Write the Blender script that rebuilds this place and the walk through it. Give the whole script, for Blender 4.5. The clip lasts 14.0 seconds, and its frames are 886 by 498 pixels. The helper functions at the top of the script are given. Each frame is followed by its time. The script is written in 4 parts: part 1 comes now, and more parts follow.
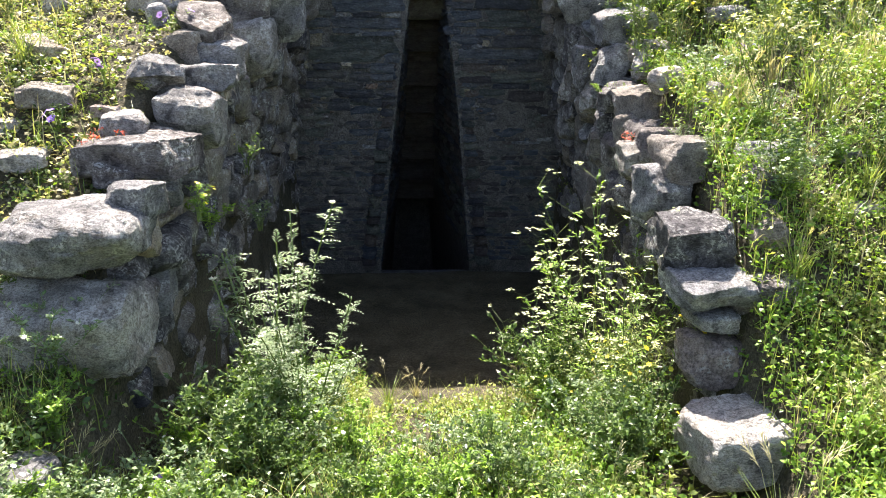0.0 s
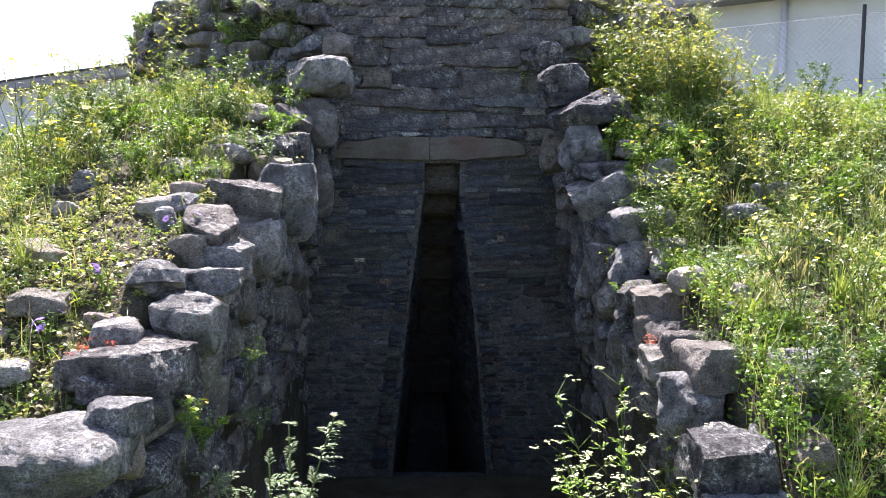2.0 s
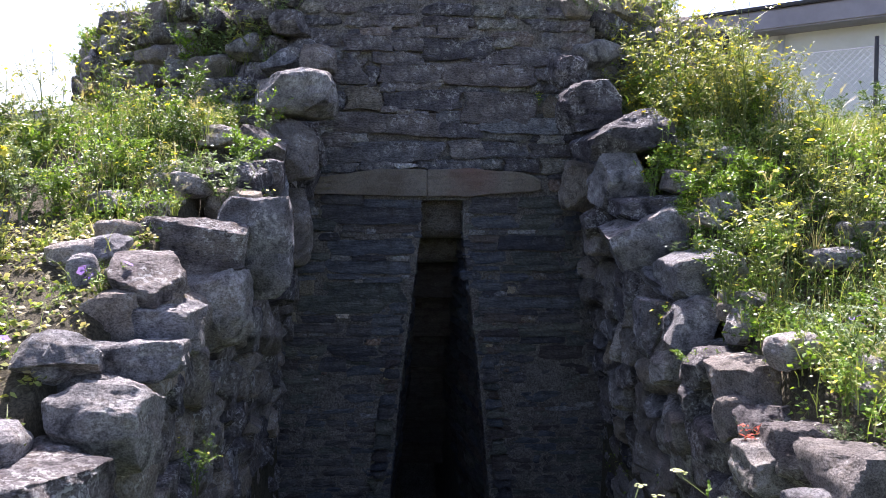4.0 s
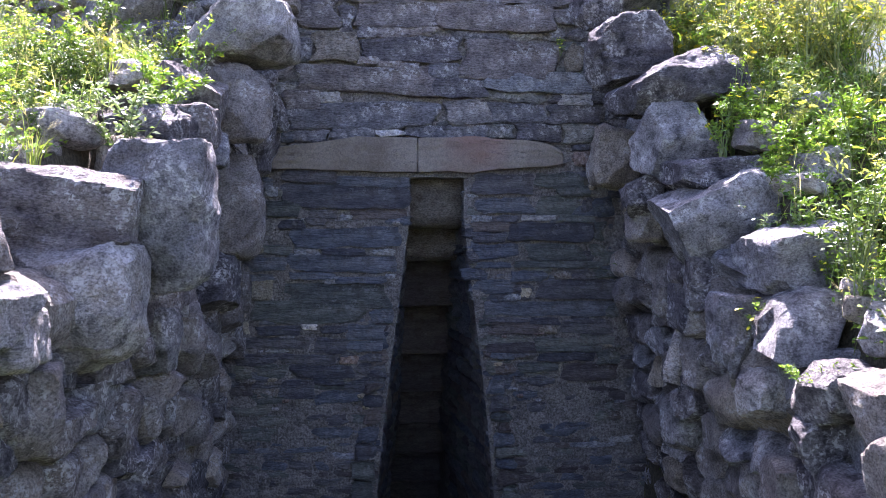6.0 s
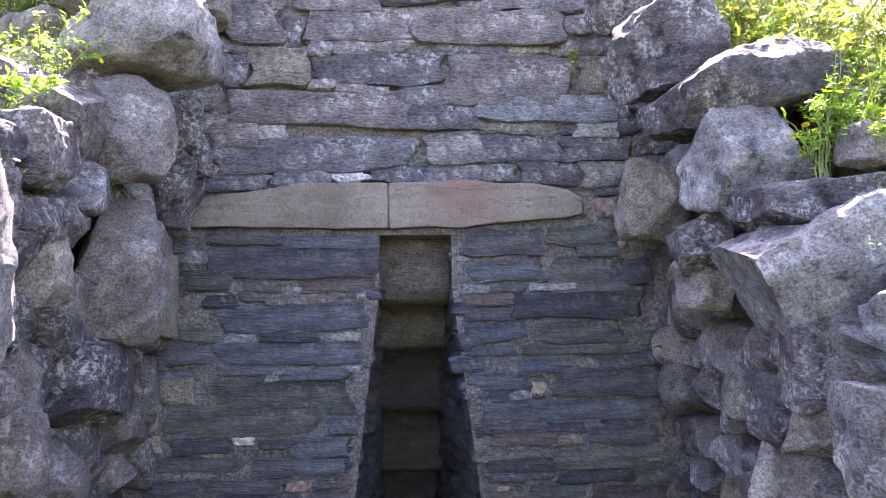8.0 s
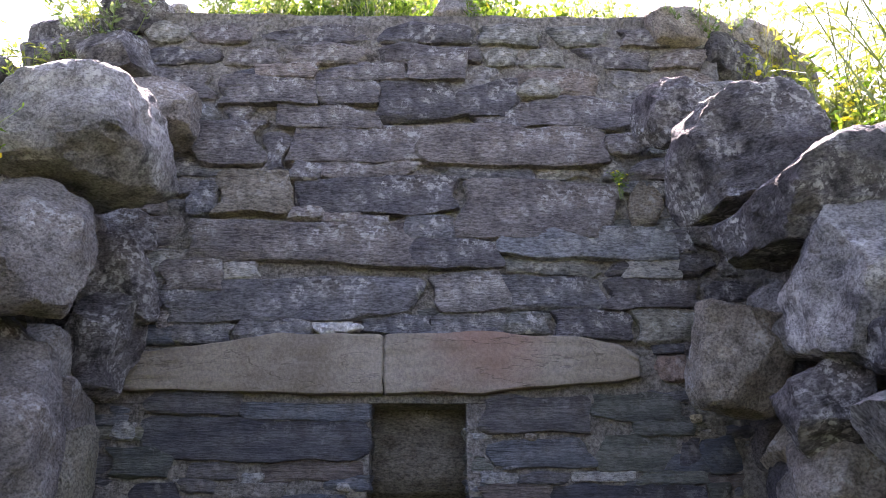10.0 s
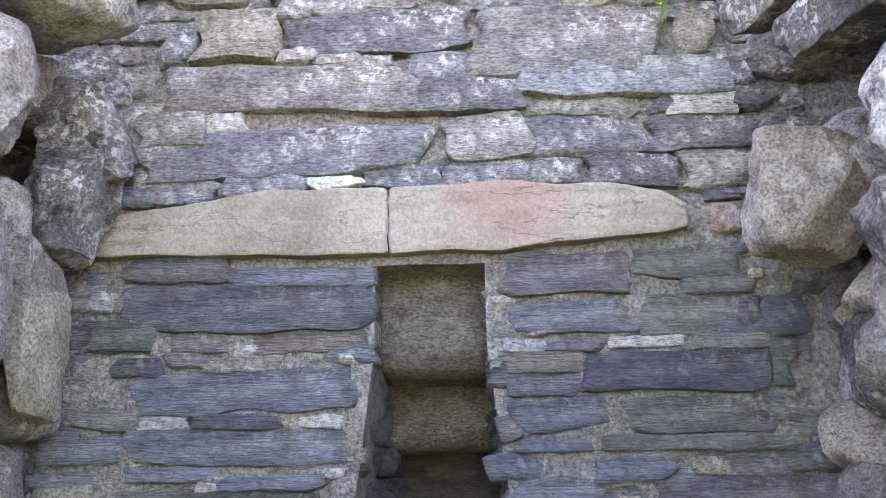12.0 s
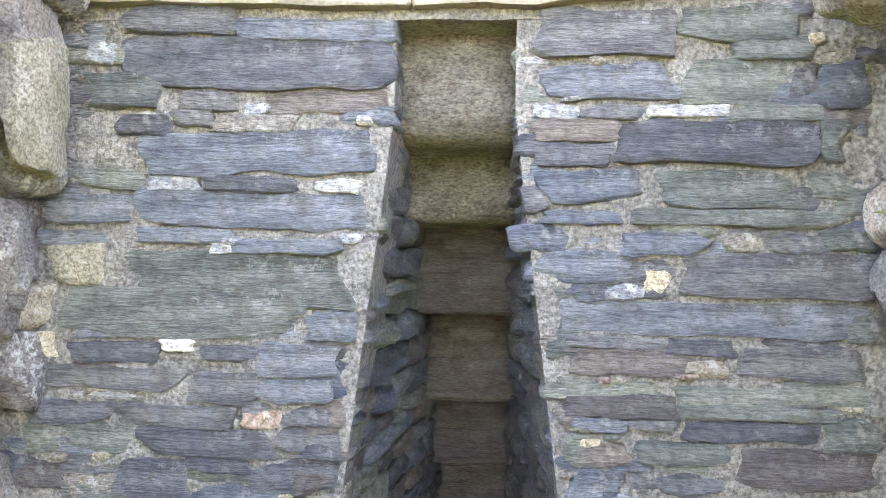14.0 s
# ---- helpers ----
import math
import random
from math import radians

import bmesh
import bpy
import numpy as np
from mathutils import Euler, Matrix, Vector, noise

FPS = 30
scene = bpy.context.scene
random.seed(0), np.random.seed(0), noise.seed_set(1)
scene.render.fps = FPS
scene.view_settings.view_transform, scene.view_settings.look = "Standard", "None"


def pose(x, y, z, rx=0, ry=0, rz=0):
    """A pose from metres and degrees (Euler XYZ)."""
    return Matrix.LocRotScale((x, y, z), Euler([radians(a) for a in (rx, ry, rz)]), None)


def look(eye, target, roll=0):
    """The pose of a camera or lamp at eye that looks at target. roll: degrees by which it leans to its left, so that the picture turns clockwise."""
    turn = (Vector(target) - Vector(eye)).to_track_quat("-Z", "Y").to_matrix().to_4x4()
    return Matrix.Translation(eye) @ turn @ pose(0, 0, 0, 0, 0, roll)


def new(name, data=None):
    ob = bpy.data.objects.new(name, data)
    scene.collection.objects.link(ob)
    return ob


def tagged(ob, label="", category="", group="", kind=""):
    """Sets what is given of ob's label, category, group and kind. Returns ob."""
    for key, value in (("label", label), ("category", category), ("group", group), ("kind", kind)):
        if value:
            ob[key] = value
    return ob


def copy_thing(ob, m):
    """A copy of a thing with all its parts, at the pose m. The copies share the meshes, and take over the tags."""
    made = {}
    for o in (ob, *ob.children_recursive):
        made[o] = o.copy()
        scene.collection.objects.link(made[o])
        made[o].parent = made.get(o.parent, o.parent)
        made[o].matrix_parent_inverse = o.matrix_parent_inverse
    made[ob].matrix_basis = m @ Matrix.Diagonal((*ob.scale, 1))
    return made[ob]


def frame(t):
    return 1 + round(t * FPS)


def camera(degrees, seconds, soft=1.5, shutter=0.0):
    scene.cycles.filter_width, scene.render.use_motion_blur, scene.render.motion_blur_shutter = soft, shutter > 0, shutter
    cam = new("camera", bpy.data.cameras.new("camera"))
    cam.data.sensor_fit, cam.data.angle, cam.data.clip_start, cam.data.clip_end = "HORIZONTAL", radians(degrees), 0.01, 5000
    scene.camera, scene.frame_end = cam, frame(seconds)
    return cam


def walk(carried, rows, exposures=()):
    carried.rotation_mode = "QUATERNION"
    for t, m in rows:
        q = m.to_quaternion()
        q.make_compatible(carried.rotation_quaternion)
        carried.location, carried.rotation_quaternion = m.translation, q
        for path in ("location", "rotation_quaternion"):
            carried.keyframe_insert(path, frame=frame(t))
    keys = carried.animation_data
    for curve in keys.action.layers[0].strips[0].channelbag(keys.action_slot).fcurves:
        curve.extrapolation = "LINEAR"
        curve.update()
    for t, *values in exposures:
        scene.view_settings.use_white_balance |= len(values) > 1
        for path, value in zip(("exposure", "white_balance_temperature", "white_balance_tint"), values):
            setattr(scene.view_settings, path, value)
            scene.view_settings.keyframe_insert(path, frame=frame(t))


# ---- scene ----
cam = camera(56.1, 14.0, soft=0.8)
PATH = [
    (0, (-0.416, 0.15, 2.27), (-0.284, 2.051, 1.66), 0.8),
    (0.5, (-0.449, 0.148, 2.294), (-0.297, 2.084, 1.818), 0.8),
    (1, (-0.46, 0.159, 2.308), (-0.305, 2.121, 1.95), 0.8),
    (1.5, (-0.442, 0.238, 2.309), (-0.308, 2.216, 2.05), 0.4),
    (2, (-0.366, 0.386, 2.33), (-0.279, 2.376, 2.147), 0.4),
    (2.5, (-0.367, 0.543, 2.332), (-0.282, 2.538, 2.221), 0.4),
    (2.7, (-0.39, 0.645, 2.325), (-0.296, 2.64, 2.22), 0.3),
    (4.8, (-0.495, 1.905, 2.225), (-0.332, 3.897, 2.166), 0.4),
    (5, (-0.493, 2.014, 2.189), (-0.33, 4.007, 2.133), 0.3),
    (5.5, (-0.424, 2.34, 2.138), (-0.264, 4.333, 2.096), 0.2),
    (6, (-0.396, 2.595, 2.086), (-0.238, 4.589, 2.067), 0.1),
    (6.5, (-0.399, 2.886, 2.077), (-0.233, 4.879, 2.137), -0.3),
    (7, (-0.351, 3.144, 2.039), (-0.189, 5.134, 2.165), -0.6),
    (7.5, (-0.226, 3.416, 2.047), (-0.091, 5.405, 2.211), -0.7),
    (8, (-0.195, 3.64, 2.022), (-0.067, 5.625, 2.233), -1.0),
    (8.5, (-0.217, 3.894, 2.009), (-0.062, 5.869, 2.289), -1.1),
    (9, (-0.158, 4.07, 2.018), (-0.022, 6.022, 2.434), -1.0),
    (9.2, (-0.133, 4.123, 2.043), (-0.03, 6.061, 2.528), -0.6),
    (11.3, (-0.023, 4.695, 1.898), (-0.039, 6.531, 2.692), -0.5),
    (11.5, (-0.004, 4.718, 1.891), (-0.043, 6.584, 2.609), -0.5),
    (12, (0.03, 4.74, 1.89), (-0.064, 6.664, 2.428), -0.8),
    (12.5, (0.044, 4.746, 1.907), (-0.079, 6.706, 2.287), -1.1),
    (13, (0.039, 4.766, 1.894), (-0.095, 6.744, 2.155), -0.3),
    (13.5, (0.043, 4.803, 1.879), (-0.11, 6.791, 2.027), 0.2),
    (14, (0.007, 4.871, 1.855), (-0.131, 6.866, 1.894), 1.0),
]
# seconds, stops, kelvin, tint
EXPOSURES = [(0, 2.32, 6700, 16), (1.5, 2.2, 6250, 22), (2.7, 1.85, 6150, 23), (5, 2.08, 5950, 36), (6, 3.05, 5850, 38), (6.5, 3.5, 5950, 39), (7.5, 3.95, 6300, 39), (8.5, 4.48, 6700, 38), (9, 4.55, 6800, 39), (9.3, 4.2, 6700, 38), (11.3, 3.2, 6800, 34), (11.7, 4.7, 7000, 33), (12.0, 5.4, 7200, 31), (12.5, 6.0, 8400, 34), (13.2, 6.25, 8000, 23), (14, 6.45, 8000, 25)]
walk(cam, [(t, look(eye, target, roll)) for t, eye, target, roll in PATH], EXPOSURES)

# ---- light ----
SUN_ELEV, SUN_AZIM = 57.0, -4.0          # degrees; azimuth from straight ahead, minus is to the left
world = bpy.data.worlds.new("sky")
scene.world = world
world.use_nodes = True
wn = world.node_tree
sky = wn.nodes.new("ShaderNodeTexSky")
sky.sky_type, sky.sun_disc = "NISHITA", False
sky.sun_elevation, sky.sun_rotation = radians(SUN_ELEV), radians(SUN_AZIM)
sky.air_density, sky.dust_density, sky.ozone_density = 1.0, 2.5, 1.0
wn.links.new(sky.outputs[0], wn.nodes["Background"].inputs[0])
wn.nodes["Background"].inputs[1].default_value = 0.085
sun_data = bpy.data.lights.new("sun", "SUN")
sun_data.energy, sun_data.angle, sun_data.color = 4.3, radians(0.5), (1.0, 0.95, 0.87)
sun = new("sun", sun_data)
sun_to = Vector((math.sin(radians(SUN_AZIM)) * math.cos(radians(SUN_ELEV)), math.cos(radians(SUN_AZIM)) * math.cos(radians(SUN_ELEV)), math.sin(radians(SUN_ELEV))))
sun.matrix_world = look((0, 0, 20), Vector((0, 0, 20)) - sun_to)


# ---- materials ----
def material(name, rough=0.9):
    mat = bpy.data.materials.new(name)
    mat.use_nodes = True
    nt = mat.node_tree
    bsdf = nt.nodes["Principled BSDF"]
    bsdf.inputs["Roughness"].default_value = rough
    bsdf.inputs["Specular IOR Level"].default_value = 0.25
    return mat, nt, bsdf


def tex_noise(nt, scale, detail=6.0, rough=0.6, stretch=None, space="Object"):
    co = nt.nodes.new("ShaderNodeTexCoord")
    n = nt.nodes.new("ShaderNodeTexNoise")
    n.inputs["Scale"].default_value, n.inputs["Detail"].default_value, n.inputs["Roughness"].default_value = scale, detail, rough
    mp = nt.nodes.new("ShaderNodeMapping")
    mp.inputs["Scale"].default_value = stretch or (1, 1, 1)
    nt.links.new(co.outputs[space], mp.inputs[0])
    nt.links.new(mp.outputs[0], n.inputs["Vector"])
    return n.outputs["Fac"]


def ramp(nt, fac, stops):
    r = nt.nodes.new("ShaderNodeValToRGB")
    while len(r.color_ramp.elements) < len(stops):
        r.color_ramp.elements.new(0.5)
    for e, (p, c) in zip(r.color_ramp.elements, stops):
        e.position, e.color = p, (*c, 1) if len(c) == 3 else c
    nt.links.new(fac, r.inputs[0])
    return r.outputs[0]


def mix(nt, fac, a, b, mode="MIX"):
    m = nt.nodes.new("ShaderNodeMix")
    m.data_type, m.blend_type = "RGBA", mode
    for sock, v in ((m.inputs[0], fac), (m.inputs[6], a), (m.inputs[7], b)):
        if isinstance(v, (int, float)):
            sock.default_value = v
        elif isinstance(v, tuple):
            sock.default_value = (*v, 1)
        else:
            nt.links.new(v, sock)
    return m.outputs[2]


def grey(v):
    return (v, v, v)


def bump(nt, bsdf, height, strength, distance):
    b = nt.nodes.new("ShaderNodeBump")
    b.inputs["Strength"].default_value, b.inputs["Distance"].default_value = strength, distance
    nt.links.new(height, b.inputs["Height"])
    nt.links.new(b.outputs[0], bsdf.inputs["Normal"])


def add(nt, a, b, k=1.0):
    m = nt.nodes.new("ShaderNodeMath")
    m.operation = "MULTIPLY_ADD"
    nt.links.new(b, m.inputs[0])
    m.inputs[1].default_value = k
    nt.links.new(a, m.inputs[2])
    return m.outputs[0]


def stone_material(name, dark, light, lichen=0.35, grain=60.0, layers=0.0, spots=(0.66, 0.66, 0.61), contrast=0.72):
    """Weathered stone: mottled body, fine grain, stains, pale lichen spots, optional split layers."""
    mat, nt, bsdf = material(name, 0.86)
    oi = nt.nodes.new("ShaderNodeObjectInfo")
    stretch = (1, 1, 1 + 5 * layers)
    big = tex_noise(nt, 6.0, 6, 0.65, stretch)
    fine = tex_noise(nt, grain, 5, 0.75, stretch)
    body = ramp(nt, big, [(0.36, dark), (0.64, light)])
    body = mix(nt, contrast, body, ramp(nt, fine, [(0.38, grey(0.22)), (0.5, grey(0.85)), (0.62, grey(1.4))]), "MULTIPLY")
    stain = ramp(nt, tex_noise(nt, 11.0, 5, 0.7), [(0.50, grey(1.0)), (0.64, (0.60, 0.54, 0.46))])
    body = mix(nt, 0.7, body, stain, "MULTIPLY")
    tint = ramp(nt, oi.outputs["Random"], [(0.0, (0.66, 0.68, 0.72)), (0.5, grey(1.0)), (1.0, (1.30, 1.24, 1.14))])
    body = mix(nt, 1.0, body, tint, "MULTIPLY")
    crust = ramp(nt, tex_noise(nt, 13.0, 7, 0.7), [(0.36, grey(0.34)), (0.47, grey(1.0))])
    body = mix(nt, min(1.0, 0.12 + lichen * 1.1), body, crust, "MULTIPLY")
    patch = ramp(nt, tex_noise(nt, 7.0, 5, 0.65), [(0.60 - 0.18 * lichen, grey(0)), (0.65, grey(1))])
    dots = ramp(nt, tex_noise(nt, 52.0, 6, 0.75), [(0.51, grey(0)), (0.56, grey(1))])
    cover = mix(nt, 1.0, patch, dots, "MULTIPLY")
    m = nt.nodes.new("ShaderNodeMath")
    m.operation = "MULTIPLY"
    nt.links.new(cover, m.inputs[0])
    m.inputs[1].default_value = min(0.9, lichen * 1.8)
    body = mix(nt, m.outputs[0], body, spots)
    nt.links.new(body, bsdf.inputs["Base Color"])
    crack = tex_noise(nt, 14.0, 9, 0.75, (1, 1, 1 + 12 * layers))
    bump(nt, bsdf, add(nt, crack, fine, 0.4), 1.0, 0.035)
    return mat


TONES = [
    stone_material("slate_blue", (0.10, 0.116, 0.138), (0.22, 0.24, 0.262), 0.10, 55, 0.8, contrast=0.5),
    stone_material("slate_dark", (0.09, 0.093, 0.102), (0.195, 0.195, 0.20), 0.10, 55, 0.8, contrast=0.5),
    stone_material("slate_green", (0.125, 0.14, 0.12), (0.26, 0.272, 0.235), 0.12, 55, 0.8, contrast=0.5),
    stone_material("pale_stone", (0.26, 0.275, 0.28), (0.42, 0.43, 0.42), 0.3, 60, 0.3),
    stone_material("tan_stone", (0.165, 0.15, 0.12), (0.28, 0.26, 0.22), 0.2, 80, 0.2),
    stone_material("brown_slate", (0.12, 0.105, 0.095), (0.215, 0.19, 0.175), 0.10, 55, 0.8, contrast=0.5),
    stone_material("speckled_granite", (0.33, 0.29, 0.18), (0.52, 0.47, 0.34), 0.1, 120),
    stone_material("reddish_stone", (0.22, 0.16, 0.13), (0.34, 0.26, 0.215), 0.15, 70),
    stone_material("white_quartz", (0.42, 0.42, 0.38), (0.62, 0.61, 0.56), 0.1, 50),
]
WEATHERED = {
    0: stone_material("lichened_slate_blue", (0.145, 0.145, 0.15), (0.31, 0.305, 0.30), 0.36, 60, 0.3, contrast=0.7),
    1: stone_material("lichened_slate_dark", (0.135, 0.125, 0.125), (0.28, 0.265, 0.255), 0.36, 60, 0.3, contrast=0.7),
    2: stone_material("lichened_slate_green", (0.165, 0.17, 0.15), (0.33, 0.33, 0.295), 0.4, 60, 0.3, contrast=0.7),
    5: stone_material("lichened_brown_slate", (0.155, 0.135, 0.125), (0.29, 0.26, 0.24), 0.34, 60, 0.3, contrast=0.7),
}
ROCKS = [
    stone_material("grey_granite", (0.20, 0.195, 0.185), (0.42, 0.41, 0.39), 0.7, 130, 0.05),
    stone_material("dark_schist_rock", (0.11, 0.10, 0.10), (0.27, 0.255, 0.24), 0.8, 100, 0.2),
    stone_material("brown_granite", (0.20, 0.18, 0.155), (0.37, 0.34, 0.30), 0.4, 130, 0.05),
    stone_material("pale_rock", (0.33, 0.315, 0.295), (0.55, 0.53, 0.50), 0.6, 100, 0.15),
    stone_material("tan_rock", (0.27, 0.235, 0.185), (0.43, 0.39, 0.32), 0.4, 130),
    TONES[5], TONES[6],
    stone_material("pinkish_rock", (0.31, 0.24, 0.20), (0.46, 0.38, 0.33), 0.4, 80),
]


def lintel_material():
    mat, nt, bsdf = material("ochre_lintel", 0.85)
    base = ramp(nt, tex_noise(nt, 4.0, 5, 0.6), [(0.36, (0.128, 0.108, 0.080)), (0.64, (0.198, 0.175, 0.138))])
    fine = tex_noise(nt, 120.0, 4, 0.7)
    base = mix(nt, 0.5, base, ramp(nt, fine, [(0.38, grey(0.45)), (0.62, grey(1.1))]), "MULTIPLY")
    co = nt.nodes.new("ShaderNodeTexCoord")
    far = nt.nodes.new("ShaderNodeVectorMath")
    far.operation = "DISTANCE"
    far.inputs[1].default_value = (0.09, 6.70, 2.57)
    nt.links.new(co.outputs["Object"], far.inputs[0])
    near = ramp(nt, add(nt, far.outputs["Value"], tex_noise(nt, 7.0, 5, 0.6), 0.35), [(0.20, grey(0.45)), (0.40, grey(0))])
    base = mix(nt, near, base, (0.205, 0.10, 0.075))
    line = ramp(nt, tex_noise(nt, 2.2, 5, 0.6, (0.8, 0.8, 3.0)), [(0.572, grey(1.0)), (0.577, grey(0.25)), (0.582, grey(1.0))])
    base = mix(nt, 0.6, base, line, "MULTIPLY")
    nt.links.new(base, bsdf.inputs["Base Color"])
    bump(nt, bsdf, add(nt, add(nt, tex_noise(nt, 14, 6, 0.65), fine, 0.3), line, 0.5), 0.6, 0.01)
    return mat


def soil_material(name, dark, light, scale=4.0):
    mat, nt, bsdf = material(name, 0.95)
    base = ramp(nt, tex_noise(nt, scale, 8, 0.65), [(0.3, dark), (0.7, light)])
    fine = tex_noise(nt, 90.0, 5, 0.7)
    base = mix(nt, 0.8, base, ramp(nt, fine, [(0.38, grey(0.30)), (0.62, grey(1.15))]), "MULTIPLY")
    nt.links.new(base, bsdf.inputs["Base Color"])
    bump(nt, bsdf, add(nt, tex_noise(nt, 22, 8, 0.7), fine, 0.5), 1.0, 0.05)
    return mat


LINTEL = lintel_material()
MORTAR = soil_material("earth_mortar", (0.19, 0.175, 0.155), (0.38, 0.36, 0.31), 14.0)
WHITEWASH = stone_material("white_paint_on_stone", (0.62, 0.62, 0.60), (0.84, 0.84, 0.82), 0.1, 50)
SOIL = soil_material("dry_soil", (0.075, 0.07, 0.04), (0.20, 0.175, 0.11))


def plain_material(name, dark, light, scale, rough=0.8, metal=0.0, depth=0.004):
    mat, nt, bsdf = material(name, rough)
    bsdf.inputs["Metallic"].default_value = metal
    n = tex_noise(nt, scale, 6, 0.65)
    nt.links.new(ramp(nt, n, [(0.3, dark), (0.7, light)]), bsdf.inputs["Base Color"])
    bump(nt, bsdf, tex_noise(nt, scale * 12, 4, 0.6), 0.4, depth)
    return mat


PLASTER = plain_material("weathered_white_plaster", (0.60, 0.63, 0.58), (0.76, 0.79, 0.74), 0.7)
ROOFING = plain_material("grey_concrete_roof", (0.24, 0.235, 0.25), (0.36, 0.35, 0.37), 1.2)
PVC = plain_material("pale_downpipe", (0.55, 0.56, 0.55), (0.68, 0.69, 0.68), 3.0, 0.5)
STEEL = plain_material("dark_fence_post", (0.05, 0.05, 0.055), (0.10, 0.10, 0.10), 20, 0.6, 0.5)
WIRE = plain_material("galvanised_wire", (0.30, 0.31, 0.32), (0.42, 0.43, 0.44), 30, 0.5, 0.6)


# ---- mesh helpers ----
def mesh_object(name, verts, faces, mat, parent=None, label="", smooth=False):
    me = bpy.data.meshes.new(name)
    me.from_pydata([tuple(v) for v in verts], [], faces)
    me.materials.append(mat)
    if smooth:
        me.polygons.foreach_set("use_smooth", [True] * len(me.polygons))
    ob = new(name, me)
    if parent:
        ob.parent = parent
    if label:
        ob["label"] = label
    return ob


def part(name, bm, mat, parent=None, label="", smooth=False):
    me = bpy.data.meshes.new(name)
    bm.to_mesh(me)
    bm.free()
    me.materials.append(mat)
    if smooth:
        me.polygons.foreach_set("use_smooth", [True] * len(me.polygons))
    ob = new(name, me)
    if parent:
        ob.parent = parent
    if label:
        ob["label"] = label
    return ob


CUBES = {}


def cube_grid(n):
    """Unit cube surface as an n x n grid on each side, joined at the edges."""
    if n not in CUBES:
        index, verts, faces = {}, [], []
        for axis in range(3):
            for side in (-1, 1):
                ids = []
                for i in range(n + 1):
                    for j in range(n + 1):
                        p = [0, 0, 0]
                        p[axis], p[(axis + 1) % 3], p[(axis + 2) % 3] = side * n, 2 * i - n, 2 * j - n
                        key = tuple(p)
                        if key not in index:
                            index[key] = len(verts)
                            verts.append([c / n for c in p])
                        ids.append(index[key])
                for i in range(n):
                    for j in range(n):
                        q = [ids[i * (n + 1) + j], ids[(i + 1) * (n + 1) + j], ids[(i + 1) * (n + 1) + j + 1], ids[i * (n + 1) + j + 1]]
                        faces.append(q if side > 0 else q[::-1])
        CUBES[n] = (np.array(verts, dtype=float), faces)
    return CUBES[n]


def stone_mesh(w, d, h, seed, boxy=5.0, facets=7, rough=0.05, n=8, taper=0.0, cut=(0.70, 0.95), wave=0.0):
    """A rough stone w wide, d deep, h high, round its middle: a block with flat split facets, an uneven outline and a rough skin."""
    rng = np.random.default_rng(seed)
    verts, faces = cube_grid(n)
    v = verts.copy()
    v /= (np.abs(v) ** boxy).sum(axis=1, keepdims=True) ** (1 / boxy)
    for _ in range(facets):
        k = rng.normal(size=3)
        k /= np.linalg.norm(k)
        reach = (v @ k).max() * rng.uniform(*cut)
        over = np.maximum(v @ k - reach, 0)
        v -= over[:, None] * k
    off = rng.uniform(0, 50, 3)
    size = np.array((w, d, h)) / 2
    if wave:
        long = max(w / max(h, 0.02), 1.0)
        a, b = rng.uniform(0, 90, 2)
        v[:, 2] += wave * np.array([noise.noise(Vector((p[0] * long * 0.6 + a, (1.0 if p[2] > 0 else 5.0), 0.5))) for p in v]) * np.sign(v[:, 2])
        v[:, 0] += wave / long * 2.2 * np.array([noise.noise(Vector(((1.0 if p[0] > 0 else 7.0), p[2] * 0.9 + b, 0.5))) for p in v]) * 1.5
        v[:, 0] += rng.uniform(-0.5, 0.5) * wave / long * v[:, 2]
    span = (v.max(axis=0) - v.min(axis=0)) / 2
    v = (v - (v.max(axis=0) + v.min(axis=0)) / 2) / span
    v[:, 2] *= 1 + taper * v[:, 0]
    v = v * size
    out = v / np.maximum(np.linalg.norm(v / size, axis=1, keepdims=True), 1e-6) / size
    out /= np.maximum(np.linalg.norm(out, axis=1, keepdims=True), 1e-6)
    mean = (w * d * h) ** (1 / 3)
    skin = np.array([noise.noise(Vector(p * (2.2 / mean) + off)) + 0.6 * noise.noise(Vector(p * (6.0 / mean) + off)) + 0.4 * noise.noise(Vector(p * (14.0 / mean) + off)) + 0.25 * noise.noise(Vector(p * (30.0 / mean) + off)) for p in v])
    return v + out * (skin * rough * mean)[:, None], faces


def stone(name, place, w, d, h, mat, parent, seed, turn=0.0, lean=0.0, tip=0.0, **kw):
    v, f = stone_mesh(w, d, h, seed, **kw)
    ob = mesh_object(name, v, f, mat, parent, smooth=True)
    ob.data.set_sharp_from_angle(angle=radians(24))
    ob.matrix_basis = pose(*place, tip, lean, turn)
    return ob


def box_bm(x0, x1, y0, y1, z0, z1, bevel=0.0):
    bm = bmesh.new()
    bmesh.ops.create_cube(bm, size=1)
    bmesh.ops.scale(bm, vec=(x1 - x0, y1 - y0, z1 - z0), verts=bm.verts)
    bmesh.ops.translate(bm, vec=((x0 + x1) / 2, (y0 + y1) / 2, (z0 + z1) / 2), verts=bm.verts)
    if bevel:
        bmesh.ops.bevel(bm, geom=bm.edges[:], offset=bevel, segments=2, affect="EDGES")
    return bm


# ---- plan: the cut through the mound ----
FACE_Y = 6.72                      # masonry front at the lintel; it leans out 5 cm a metre
SLOT_MID = -0.10                   # axis of the doorway
DRUM = (-0.2, 9.35, 2.72)          # round mound: x, y, radius


